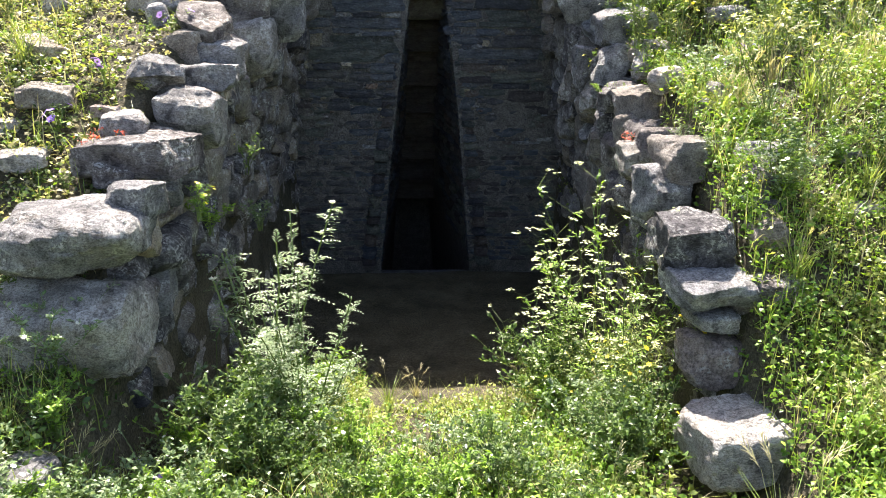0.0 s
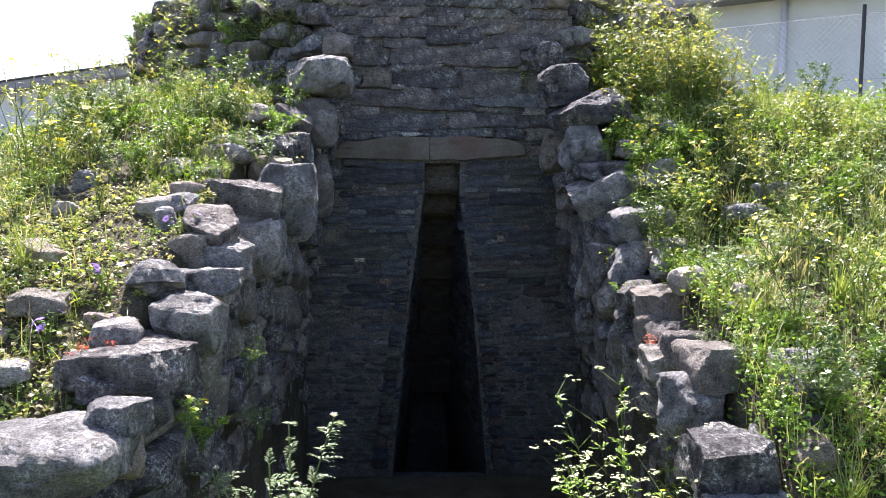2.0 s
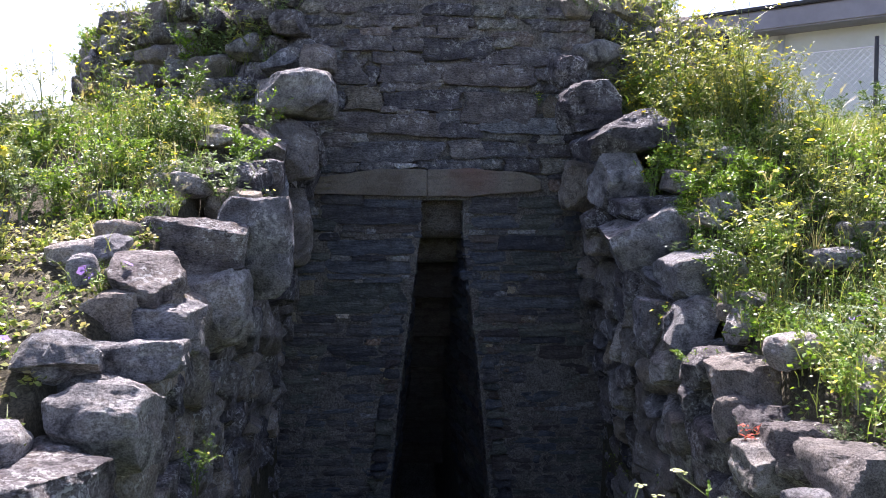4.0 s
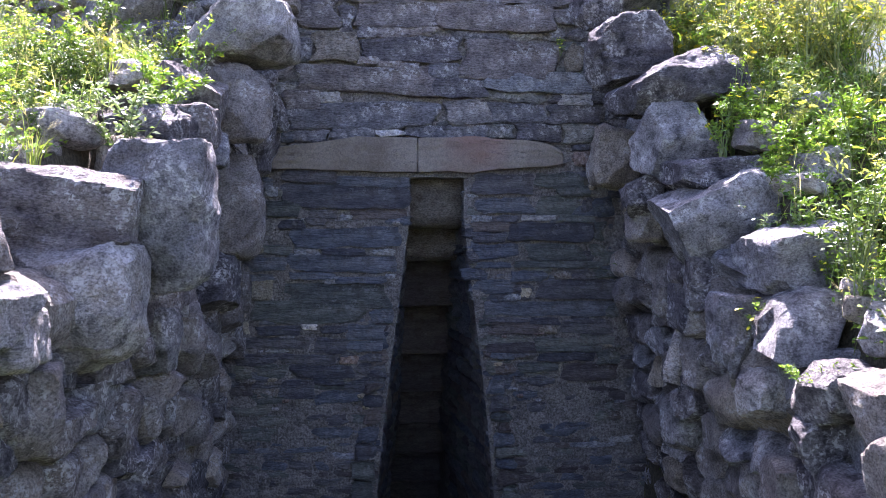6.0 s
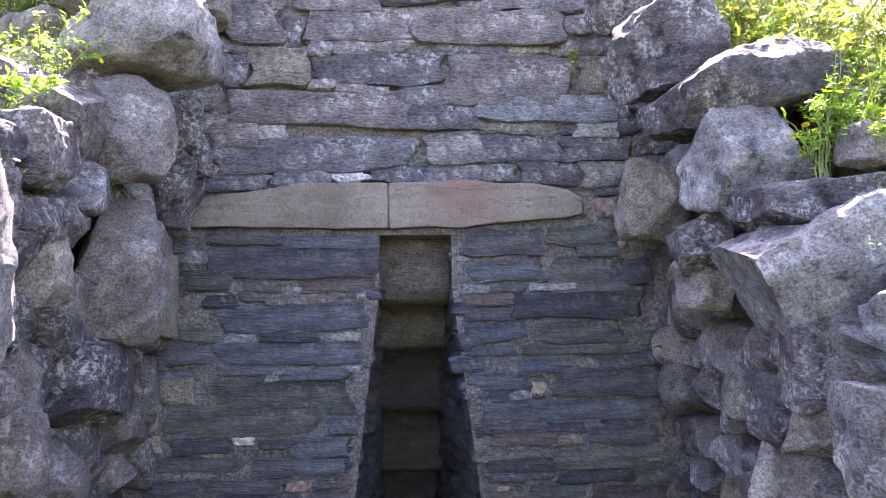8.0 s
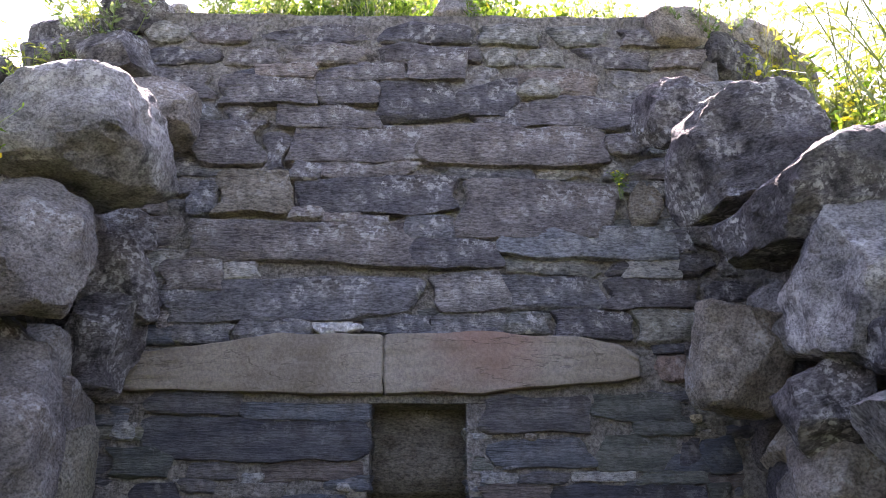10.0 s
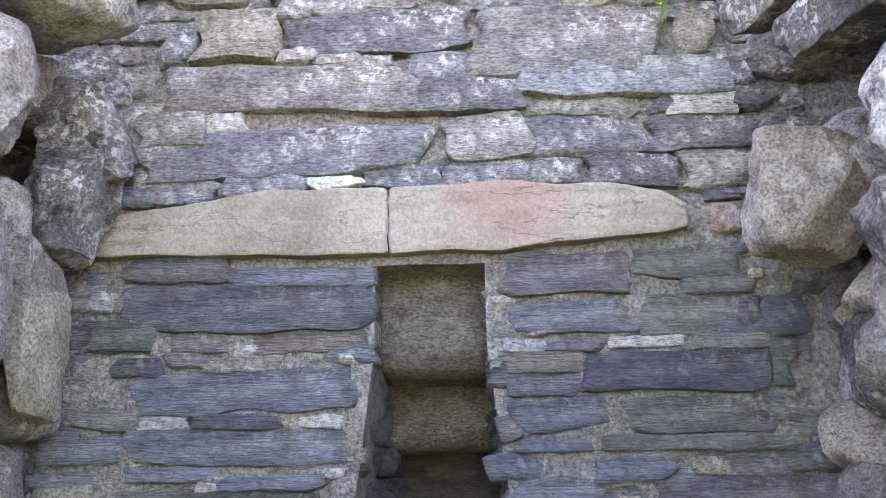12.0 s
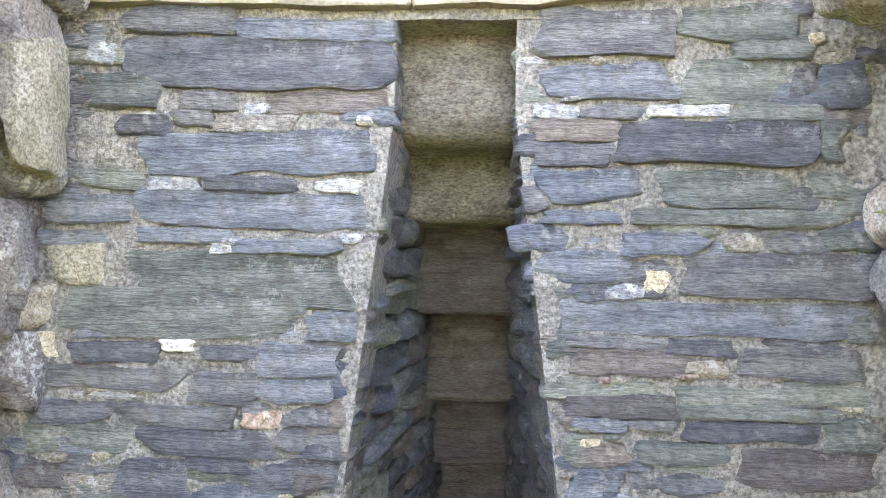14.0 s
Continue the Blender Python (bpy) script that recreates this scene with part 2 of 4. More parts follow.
def face_y(z):
    return 6.70 - 0.05 * (z - 2.4)


def wall_left(y, z):
    return -(1.22 - 0.11 * z) - 0.06 * (6.7 - y)


def wall_right(y, z):
    return 1.08 - 0.15 * min(z, 1.85) - 0.025 * (6.7 - y)


def slot_half(z):
    return float(np.interp(z, (0.0, 1.25, 2.2), (0.375, 0.255, 0.135)))


SIDE_Y = (-40, -3, 1.2, 2.3, 2.8, 3.2, 3.5, 3.85, 4.3, 4.8, 5.2, 5.75, 6.1, 6.6, 7.5, 9.0, 12, 20, 60, 900)
SIDE_Z = (0.5, 0.66, 0.68, 0.74, 1.00, 1.38, 1.60, 1.83, 2.01, 2.21, 2.36, 2.63, 2.76, 2.82, 2.80, 2.76, 2.80, 3.0, 3.2, 3.2)
FLOOR_Y = (-40, -3, 1.0, 2.2, 3.2, 4.2, 4.9, 6.74, 6.9, 12)
FLOOR_Z = (0.5, 0.66, 0.68, 0.62, 0.42, 0.14, -0.02, -0.03, -0.6, -3.5)


DROP_Y = (3.2, 3.5, 3.85, 4.3, 4.8, 5.2, 5.75, 6.1)
DROP_Z = (0.0, 0.08, 0.14, 0.22, 0.38, 0.34, 0.05, 0.0)


def right_drop(y):
    """How far the right bank lies below the left one beside the wall."""
    return float(np.interp(y, DROP_Y, DROP_Z))


def ground(x, y):
    """Height of the ground: a floor between the walls, a bank to both sides, a field beyond."""
    side = float(np.interp(y, SIDE_Y, SIDE_Z))
    reach = abs(x + 0.1)
    if x < 0:
        side -= min(max(reach - 1.95, 0), 2.0) * 0.30 * min(max((y - 4.0) / 1.5, 0), 1)
    else:
        side -= right_drop(y) * (1 - 0.6 * min(max((x - 1.3) / 0.7, 0), 1))
    side += 0.05 * noise.noise(Vector((x * 1.1, y * 1.1, 0))) + 0.025 * noise.noise(Vector((x * 3.1, y * 3.1, 4)))
    if y > 12 or y < 1.0:
        return side
    low = float(np.interp(y, FLOOR_Y, FLOOR_Z)) + 0.018 * noise.noise(Vector((x * 2.5, y * 2.5, 9)))
    xl, xr = (wall_left(y, 0.9), wall_right(y, 0.9)) if y < 7.0 else (SLOT_MID - 0.62, SLOT_MID + 0.62)
    edge = max(xl - x, x - xr)
    k = min(max(edge / 0.10, 0), 1)
    k = k * k * (3 - 2 * k)
    if y > 10.6:
        k = 1.0
    return low + (side - low) * k


def axis_steps(lo, hi, fine_lo, fine_hi, fine, grow=1.25):
    xs = list(np.arange(fine_lo, fine_hi + 1e-6, fine))
    step, x = fine, fine_hi
    while x < hi:
        step *= grow
        x = min(hi, x + step)
        xs.append(x)
    step, x = fine, fine_lo
    while x > lo:
        step *= grow
        x = max(lo, x - step)
        xs.insert(0, x)
    return xs


gx, gy = axis_steps(-900, 900, -3.2, 3.0, 0.08), axis_steps(-60, 900, 0.6, 8.0, 0.08)
verts = [(x, y, ground(x, y)) for y in gy for x in gx]
nx = len(gx)
faces = [(j * nx + i, j * nx + i + 1, (j + 1) * nx + i + 1, (j + 1) * nx + i) for j in range(len(gy) - 1) for i in range(nx - 1)]
tagged(mesh_object("ground", verts, faces, SOIL, smooth=True), "dry brown soil ground sloping down between stone walls", "ground", kind="structure")


# ---- the round mound over the chamber ----
def dome(x, y):
    r = math.hypot(x - DRUM[0], y - DRUM[1]) / DRUM[2]
    return 3.58 + 1.5 * max(0.0, 1 - r) ** 0.8 + 0.04 * noise.noise(Vector((x * 2, y * 2, 3)))


ring, segs = 14, 72
verts, faces = [(DRUM[0], DRUM[1], dome(DRUM[0], DRUM[1]))], []
for i in range(1, ring + 1):
    for j in range(segs):
        a = 2 * math.pi * j / segs
        x, y = DRUM[0] + DRUM[2] * i / ring * math.cos(a), DRUM[1] + DRUM[2] * i / ring * math.sin(a)
        y = max(y, 6.86)
        verts.append((x, y, dome(x, y)))
for j in range(segs):
    x, y, _ = verts[1 + (ring - 1) * segs + j]
    verts.append((x, y, 2.5))
for j in range(segs):
    k = (j + 1) % segs
    faces.append((0, 1 + j, 1 + k))
    for i in range(ring):
        a = 1 + i * segs
        faces.append((a + j, a + segs + j, a + segs + k, a + k))
tagged(mesh_object("mound", verts, faces, SOIL, smooth=True), "round earth mound overgrown with weeds above the well", "mound", kind="structure")


# ---- facade: mortar body with the tall tapering doorway ----
def facade_body():
    """Two halves beside the doorway and the wall above it, with an uneven mortar front and a thickness of 0.3 m."""
    verts, faces = [], []

    def panel(x_left, x_right, z0, z1, nx, nz):
        a = len(verts)
        for i in range(nz + 1):
            z = z0 + (z1 - z0) * i / nz
            for k in range(nx + 1):
                x = x_left(z) + (x_right(z) - x_left(z)) * k / nx
                dent = 0.010 * noise.noise(Vector((x * 9, z * 14, 1))) + 0.007 * noise.noise(Vector((x * 30, z * 40, 2)))
                verts.append((x, face_y(z) + (0.009 if z < 2.56 else 0.024) + dent, z))
        b = len(verts)
        for i in range(nz + 1):
            z = z0 + (z1 - z0) * i / nz
            verts.extend([(x_left(z), face_y(z) + 0.34, z), (x_right(z), face_y(z) + 0.34, z)])
        w = nx + 1
        for i in range(nz):
            for k in range(nx):
                q = a + i * w + k
                faces.append((q, q + 1, q + 1 + w, q + w))
            l0, r0, l1, r1 = a + i * w, a + i * w + nx, a + (i + 1) * w, a + (i + 1) * w + nx
            L0, R0, L1, R1 = b + 2 * i, b + 2 * i + 1, b + 2 * i + 2, b + 2 * i + 3
            faces.extend([(L0, l0, l1, L1), (r0, R0, R1, r1), (R0, L0, L1, R1)])
        faces.append([a + nz * w + k for k in range(w)] + [b + 2 * nz + 1, b + 2 * nz])
        faces.append([a + k for k in range(nx, -1, -1)] + [b, b + 1])

    panel(lambda z: -1.45, lambda z: SLOT_MID - slot_half(max(z, 0)), -0.3, 2.40, 60, 130)
    panel(lambda z: SLOT_MID + slot_half(max(z, 0)), lambda z: 1.35, -0.3, 2.40, 60, 130)
    panel(lambda z: -1.24 if z < 2.86 else -1.02, lambda z: 1.05 if z < 2.86 else 0.86, 2.402, 3.66, 80, 60)
    return mesh_object("wall_facade", verts, faces, MORTAR)


facade = tagged(facade_body(), "dry-laid slate masonry facade in shade round a tall tapering doorway", "wall", kind="structure")

LOWER_LEFT_A = [
    (-0.548, 2.306, 0.63, 0.121, 1), (-0.728, 2.401, 0.269, 0.063, 1), (-0.414, 2.377, 0.36, 0.046, 0),
    (-0.506, 2.359, 0.123, 0.015, 3), (-0.913, 2.327, 0.06, 0.047, 3), (-0.85, 2.239, 0.199, 0.083, 2),
    (-0.661, 2.22, 0.138, 0.045, 1), (-0.701, 2.18, 0.099, 0.034, 1), (-0.386, 2.215, 0.283, 0.057, 5),
    (-0.55, 2.197, 0.059, 0.028, 3), (-0.553, 2.167, 0.195, 0.031, 4), (-0.813, 2.162, 0.126, 0.045, 1),
    (-0.552, 2.102, 0.541, 0.099, 0), (-0.896, 2.039, 0.16, 0.045, 2), (-0.743, 2.035, 0.119, 0.035, 3),
    (-0.559, 2.031, 0.222, 0.029, 1), (-0.361, 2.028, 0.109, 0.032, 3), (-0.943, 1.97, 0.202, 0.065, 0),
]
LOWER_LEFT_B = [
    (-0.568, 1.973, 0.549, 0.086, 0), (-0.713, 1.912, 0.218, 0.032, 0), (-0.477, 1.891, 0.254, 0.029, 0),
    (-0.625, 1.886, 0.063, 0.022, 3), (-0.335, 1.911, 0.055, 0.019, 3), (-0.976, 1.844, 0.135, 0.1, 6),
    (-0.616, 1.817, 0.585, 0.122, 2), (-0.712, 1.734, 0.61, 0.117, 2), (-0.374, 1.71, 0.116, 0.064, 0),
    (-0.905, 1.69, 0.141, 0.037, 0), (-1.061, 1.653, 0.089, 0.055, 6), (-0.731, 1.661, 0.078, 0.023, 8),
    (-0.882, 1.643, 0.215, 0.046, 1), (-0.609, 1.645, 0.145, 0.036, 1), (-0.448, 1.631, 0.189, 0.072, 0),
    (-0.848, 1.614, 0.094, 0.026, 3), (-0.886, 1.58, 0.357, 0.052, 1), (-0.622, 1.568, 0.172, 0.078, 1),
]
LOWER_LEFT_C = [
    (-0.457, 1.563, 0.17, 0.052, 0), (-0.993, 1.498, 0.224, 0.053, 1), (-0.738, 1.497, 0.287, 0.048, 1),
    (-0.532, 1.494, 0.099, 0.042, 7), (-0.424, 1.504, 0.117, 0.043, 1), (-0.915, 1.438, 0.176, 0.073, 2),
    (-1.054, 1.437, 0.102, 0.066, 2), (-0.668, 1.437, 0.319, 0.063, 1), (-0.43, 1.448, 0.157, 0.061, 1),
    (-0.63, 1.384, 0.152, 0.037, 1), (-1.068, 1.352, 0.116, 0.062, 5), (-0.945, 1.327, 0.129, 0.056, 4),
    (-0.79, 1.349, 0.181, 0.088, 1), (-0.456, 1.37, 0.209, 0.075, 1),
]
LOWER_RIGHT_A = [
    (0.229, 2.371, 0.312, 0.104, 1), (0.51, 2.392, 0.251, 0.073, 2), (0.595, 2.337, 0.179, 0.048, 2),
    (0.246, 2.265, 0.306, 0.077, 0), (0.507, 2.267, 0.24, 0.104, 2), (0.651, 2.267, 0.071, 0.079, 1),
    (0.74, 2.259, 0.106, 0.097, 0), (0.125, 2.199, 0.099, 0.025, 3), (0.248, 2.198, 0.147, 0.028, 1),
    (0.41, 2.205, 0.176, 0.028, 3), (0.599, 2.199, 0.203, 0.033, 2), (0.169, 2.157, 0.197, 0.047, 5),
    (0.473, 2.133, 0.434, 0.098, 1), (0.726, 2.139, 0.059, 0.089, 2), (0.167, 2.104, 0.167, 0.047, 1),
    (0.193, 2.033, 0.228, 0.071, 0), (0.501, 2.031, 0.313, 0.08, 2), (0.713, 2.043, 0.077, 0.055, 2),
]
LOWER_RIGHT_B = [
    (0.525, 1.969, 0.458, 0.034, 2), (0.185, 1.968, 0.173, 0.029, 0), (0.093, 1.918, 0.137, 0.056, 0),
    (0.364, 1.91, 0.183, 0.05, 0), (0.534, 1.915, 0.072, 0.037, 4), (0.651, 1.911, 0.125, 0.037, 1),
    (0.761, 1.922, 0.13, 0.043, 2), (0.181, 1.857, 0.235, 0.069, 0), (0.351, 1.827, 0.055, 0.052, 6),
    (0.607, 1.844, 0.42, 0.096, 1), (0.204, 1.796, 0.08, 0.034, 0), (0.281, 1.802, 0.086, 0.031, 3),
    (0.486, 1.746, 0.691, 0.078, 0), (0.271, 1.69, 0.234, 0.019, 1), (0.455, 1.68, 0.158, 0.034, 1),
    (0.801, 1.729, 0.081, 0.064, 2), (0.299, 1.647, 0.277, 0.056, 5), (0.462, 1.636, 0.097, 0.035, 4),
]
LOWER_RIGHT_C = [
    (0.67, 1.65, 0.281, 0.068, 1), (0.279, 1.55, 0.247, 0.048, 5), (0.231, 1.507, 0.124, 0.034, 0),
    (0.524, 1.574, 0.243, 0.037, 2), (0.723, 1.586, 0.179, 0.049, 2), (0.573, 1.54, 0.338, 0.029, 2),
    (0.562, 1.501, 0.291, 0.042, 1), (0.779, 1.498, 0.119, 0.068, 2), (0.349, 1.51, 0.111, 0.019, 1),
    (0.242, 1.44, 0.118, 0.051, 5), (0.414, 1.449, 0.202, 0.044, 2), (0.228, 1.375, 0.112, 0.066, 0),
    (0.327, 1.391, 0.074, 0.047, 1), (0.431, 1.376, 0.147, 0.053, 1), (0.692, 1.418, 0.316, 0.087, 5),
]
UPPER_A = [
    (-0.474, 2.699, 0.76, 0.118, 0), (0.046, 2.728, 0.226, 0.12, 0), (0.269, 2.719, 0.365, 0.102, 0),
    (0.576, 2.72, 0.268, 0.084, 1), (-0.714, 2.604, 0.165, 0.053, 0), (-0.853, 2.595, 0.112, 0.053, 0),
    (-0.518, 2.613, 0.211, 0.054, 0), (-0.169, 2.625, 0.187, 0.049, 0), (0.045, 2.631, 0.207, 0.055, 0),
    (0.212, 2.632, 0.127, 0.055, 2), (0.402, 2.63, 0.219, 0.077, 1), (0.622, 2.632, 0.184, 0.11, 2),
    (-0.766, 2.773, 0.167, 0.077, 1), (-0.623, 2.788, 0.092, 0.042, 3), (-0.434, 2.872, 0.7, 0.125, 1),
    (0.011, 2.841, 0.264, 0.081, 1),
]
UPPER_B = [
    (0.404, 2.879, 0.538, 0.104, 3), (-0.234, 3.022, 0.484, 0.115, 1), (0.253, 2.983, 0.492, 0.182, 1),
    (-0.599, 3.028, 0.225, 0.133, 4), (-0.751, 3.012, 0.081, 0.104, 0), (-0.439, 2.963, 0.09, 0.03, 1),
    (-0.335, 2.954, 0.118, 0.019, 5), (-0.235, 2.941, 0.082, 0.028, 1), (-0.071, 2.923, 0.137, 0.066, 0),
    (0.59, 3.0, 0.085, 0.136, 4), (-0.297, 3.195, 0.406, 0.118, 1), (0.189, 3.192, 0.583, 0.138, 1),
    (-0.687, 3.196, 0.227, 0.146, 1), (-0.54, 3.163, 0.064, 0.116, 1), (-0.447, 3.101, 0.082, 0.048, 1),
    (0.533, 3.196, 0.105, 0.06, 1), (-0.578, 3.374, 0.296, 0.09, 1),
]
UPPER_C = [
    (-0.333, 3.383, 0.196, 0.101, 1), (-0.098, 3.342, 0.273, 0.13, 1), (0.114, 3.35, 0.19, 0.121, 1),
    (0.272, 3.388, 0.124, 0.051, 2), (0.409, 3.309, 0.402, 0.111, 1), (-0.382, 3.288, 0.315, 0.069, 1),
    (-0.525, 3.441, 0.186, 0.04, 5), (-0.282, 3.44, 0.263, 0.051, 1), (-0.055, 3.459, 0.19, 0.082, 1),
    (0.589, 2.795, 0.158, 0.047, 3), (0.691, 2.876, 0.056, 0.076, 1), (0.618, 2.555, 0.091, 0.027, 1),
    (0.629, 2.503, 0.1, 0.076, 7),
]
LEFT_END = [
    (-1.5, 3.04, 1.41, 0.43, 0.46, 0.18, 0, 0),
    (-1.52, 2.96, 1.1, 0.43, 0.41, 0.33, 0, 0),
    (-1.4, 3.51, 1.6, 0.38, 0.37, 0.13, 1, 0),
    (-1.32, 3.12, 1.51, 0.15, 0.18, 0.1, 0, 0),
    (-1.27, 3.85, 1.69, 0.26, 0.26, 0.22, 0, 0),
    (-1.25, 4.11, 1.84, 0.27, 0.27, 0.09, 0, 0),
    (-1.25, 4.35, 1.93, 0.25, 0.25, 0.1, 3, 0),
    (-2.19, 5.15, 2.14, 0.31, 0.31, 0.18, 1, 0),
    (-1.92, 4.65, 2.01, 0.38, 0.39, 0.12, 0, 0),
    (-2.12, 4.42, 1.94, 0.28, 0.29, 0.08, 3, 0),
    (-1.84, 3.78, 1.8, 0.19, 0.19, 0.07, 4, 0),
]
LEFT_BANK = [
    (-1.84, 3.47, 1.59, 0.16, 0.18, 0.05, 3, 0),
    (-1.99, 3.67, 1.68, 0.13, 0.18, 0.05, 3, 0),
    (-1.56, 3.77, 1.73, 0.13, 0.18, 0.04, 7, 0),
    (-2.07, 6.16, 2.67, 0.39, 0.39, 0.13, 0, 0),
    (-1.49, 2.37, 0.85, 0.13, 0.18, 0.06, 0, 0),
    (-1.05, 5.1, 2.16, 0.31, 0.3, 0.39, 0, 0),
    (-1.26, 5.0, 2.14, 0.38, 0.38, 0.22, 1, 0),
    (-1.18, 4.86, 1.91, 0.28, 0.28, 0.31, 0, 0),
    (-1.26, 4.47, 1.9, 0.23, 0.23, 0.16, 3, 0),
    (-1.25, 4.27, 1.81, 0.12, 0.18, 0.08, 0, 0),
    (-1.1, 5.68, 2.48, 0.21, 0.21, 0.15, 1, 0),
]
LEFT_HIGH = [
    (-0.98, 6.26, 2.98, 0.42, 0.4, 0.23, 0, 0),
    (-0.97, 6.14, 2.66, 0.22, 0.22, 0.3, 2, 0),
    (-1.0, 6.19, 2.23, 0.22, 0.22, 0.4, 2, 0),
    (-0.98, 6.54, 2.18, 0.08, 0.18, 0.26, 6, 0),
    (-0.87, 6.58, 3.24, 0.19, 0.19, 0.16, 2, 0),
    (-0.96, 6.57, 2.54, 0.18, 0.18, 0.26, 1, 0),
    (-1.04, 6.49, 2.48, 0.08, 0.18, 0.13, 0, 0),
    (-0.93, 6.59, 2.72, 0.18, 0.18, 0.21, 1, 0),
    (-1.11, 6.02, 2.14, 0.09, 0.18, 0.17, 2, 0),
    (-1.06, 5.51, 2.34, 0.08, 0.08, 0.12, 1, 0),
]
LEFT_FACE = [
    (-1.11, 6.08, 1.92, 0.23, 0.23, 0.22, 1, 0),
    (-1.1, 5.62, 1.86, 0.05, 0.05, 0.07, 3, 0),
    (-1.16, 5.45, 1.76, 0.2, 0.2, 0.2, 0, 0),
    (-1.13, 6.01, 1.65, 0.17, 0.17, 0.21, 2, 0),
    (-1.14, 5.03, 1.97, 0.11, 0.11, 0.13, 0, 0),
    (-1.15, 5.78, 1.72, 0.2, 0.2, 0.24, 2, 0),
    (-1.21, 4.6, 1.69, 0.16, 0.16, 0.18, 2, 0),
    (-1.19, 5.13, 1.55, 0.16, 0.16, 0.16, 1, 0),
    (-1.05, 6.56, 1.86, 0.1, 0.1, 0.21, 2, 0),
    (-1.21, 4.26, 1.71, 0.1, 0.1, 0.13, 1, 0),
]
RIGHT_HIGH = [
    (0.74, 6.48, 2.49, 0.21, 0.21, 0.27, 4, 8),
    (0.82, 5.91, 2.5, 0.28, 0.29, 0.3, 0, 0),
    (0.85, 6.02, 2.74, 0.42, 0.43, 0.21, 1, -14),
    (0.71, 6.23, 2.93, 0.31, 0.31, 0.25, 1, 0),
    (0.9, 5.73, 2.35, 0.31, 0.32, 0.09, 1, 0),
    (0.72, 6.02, 2.27, 0.17, 0.18, 0.13, 1, -24),
    (0.74, 6.07, 2.15, 0.14, 0.18, 0.11, 2, 0),
    (0.89, 5.67, 2.15, 0.41, 0.42, 0.32, 0, -18),
    (1.02, 5.28, 2.04, 0.31, 0.32, 0.17, 3, -8),
    (0.82, 5.59, 1.94, 0.14, 0.14, 0.18, 1, 0),
    (0.81, 5.98, 1.85, 0.09, 0.09, 0.14, 2, 0),
]
RIGHT_FACE = [
    (0.82, 5.32, 1.79, 0.15, 0.15, 0.22, 0, 0),
    (0.87, 5.17, 1.83, 0.11, 0.18, 0.13, 1, 0),
    (0.84, 5.9, 1.64, 0.08, 0.08, 0.24, 3, 14),
    (0.85, 5.66, 1.64, 0.13, 0.13, 0.19, 2, 0),
    (0.84, 5.15, 1.6, 0.14, 0.14, 0.13, 0, 0),
    (0.89, 5.83, 1.44, 0.17, 0.17, 0.14, 1, 0),
    (1.07, 5.29, 1.83, 0.33, 0.34, 0.13, 1, 0),
    (1.02, 5.11, 1.68, 0.31, 0.32, 0.14, 3, 0),
    (1.22, 4.97, 1.71, 0.15, 0.18, 0.13, 3, 0),
    (1.04, 4.78, 1.49, 0.24, 0.25, 0.29, 0, 0),
    (0.92, 5.97, 1.34, 0.2, 0.2, 0.22, 0, 0),
]
RIGHT_END = [
    (0.81, 5.27, 1.77, 0.12, 0.12, 0.24, 2, 0),
    (0.85, 4.86, 1.53, 0.15, 0.15, 0.17, 1, 0),
    (0.9, 5.03, 1.33, 0.19, 0.19, 0.17, 2, 0),
    (0.64, 6.47, 3.18, 0.18, 0.18, 0.16, 1, 0),
    (0.86, 4.14, 1.44, 0.23, 0.23, 0.16, 0, 0),
    (0.79, 3.67, 1.4, 0.21, 0.22, 0.2, 0, 0),
    (0.77, 3.21, 1.32, 0.26, 0.27, 0.15, 1, 0),
    (0.8, 3.06, 1.19, 0.27, 0.27, 0.08, 3, 0),
    (0.81, 3.04, 1.06, 0.15, 0.18, 0.05, 0, 0),
    (0.83, 3.03, 0.89, 0.2, 0.2, 0.17, 7, 0),
    (0.83, 2.69, 0.73, 0.34, 0.35, 0.17, 3, 0),
]
RIGHT_BANK = [
    (1.73, 5.6, 2.33, 0.25, 0.26, 0.12, 0, 0),
    (1.83, 5.31, 2.18, 0.25, 0.26, 0.17, 0, 0),
    (1.77, 4.29, 1.72, 0.22, 0.24, 0.11, 0, 0),
    (1.2, 3.69, 1.49, 0.21, 0.22, 0.05, 3, 0),
    (1.61, 3.68, 1.55, 0.19, 0.2, 0.07, 0, 0),
    (1.53, 3.37, 1.39, 0.13, 0.18, 0.07, 0, 0),
    (1.42, 6.29, 2.73, 0.22, 0.22, 0.15, 1, 0),
    (2.17, 6.87, 2.78, 0.17, 0.18, 0.17, 1, 0),
    (2.08, 6.87, 2.95, 0.15, 0.18, 0.17, 1, 0),
    (3.19, 8.39, 2.91, 0.46, 0.47, 0.2, 0, 0),
]


LINTEL_X = (-0.96, -0.90, -0.62, -0.48, -0.20, 0.07, 0.376, 0.47, 0.53)
LINTEL_TOP = (2.515, 2.535, 2.578, 2.594, 2.594, 2.603, 2.583, 2.563, 2.525)
LINTEL_LOW = (2.438, 2.434, 2.430, 2.424, 2.424, 2.426, 2.452, 2.458, 2.470)


def clear_of(x, z, w, h, taken):
    for kx, kz, kw, kh in taken:
        ox = min(x + w / 2, kx + kw / 2) - max(x - w / 2, kx - kw / 2)
        oz = min(z + h / 2, kz + kh / 2) - max(z - h / 2, kz - kh / 2)
        if ox > 0 and oz > 0 and ox * oz > 0.45 * w * h:
            return False
    return True


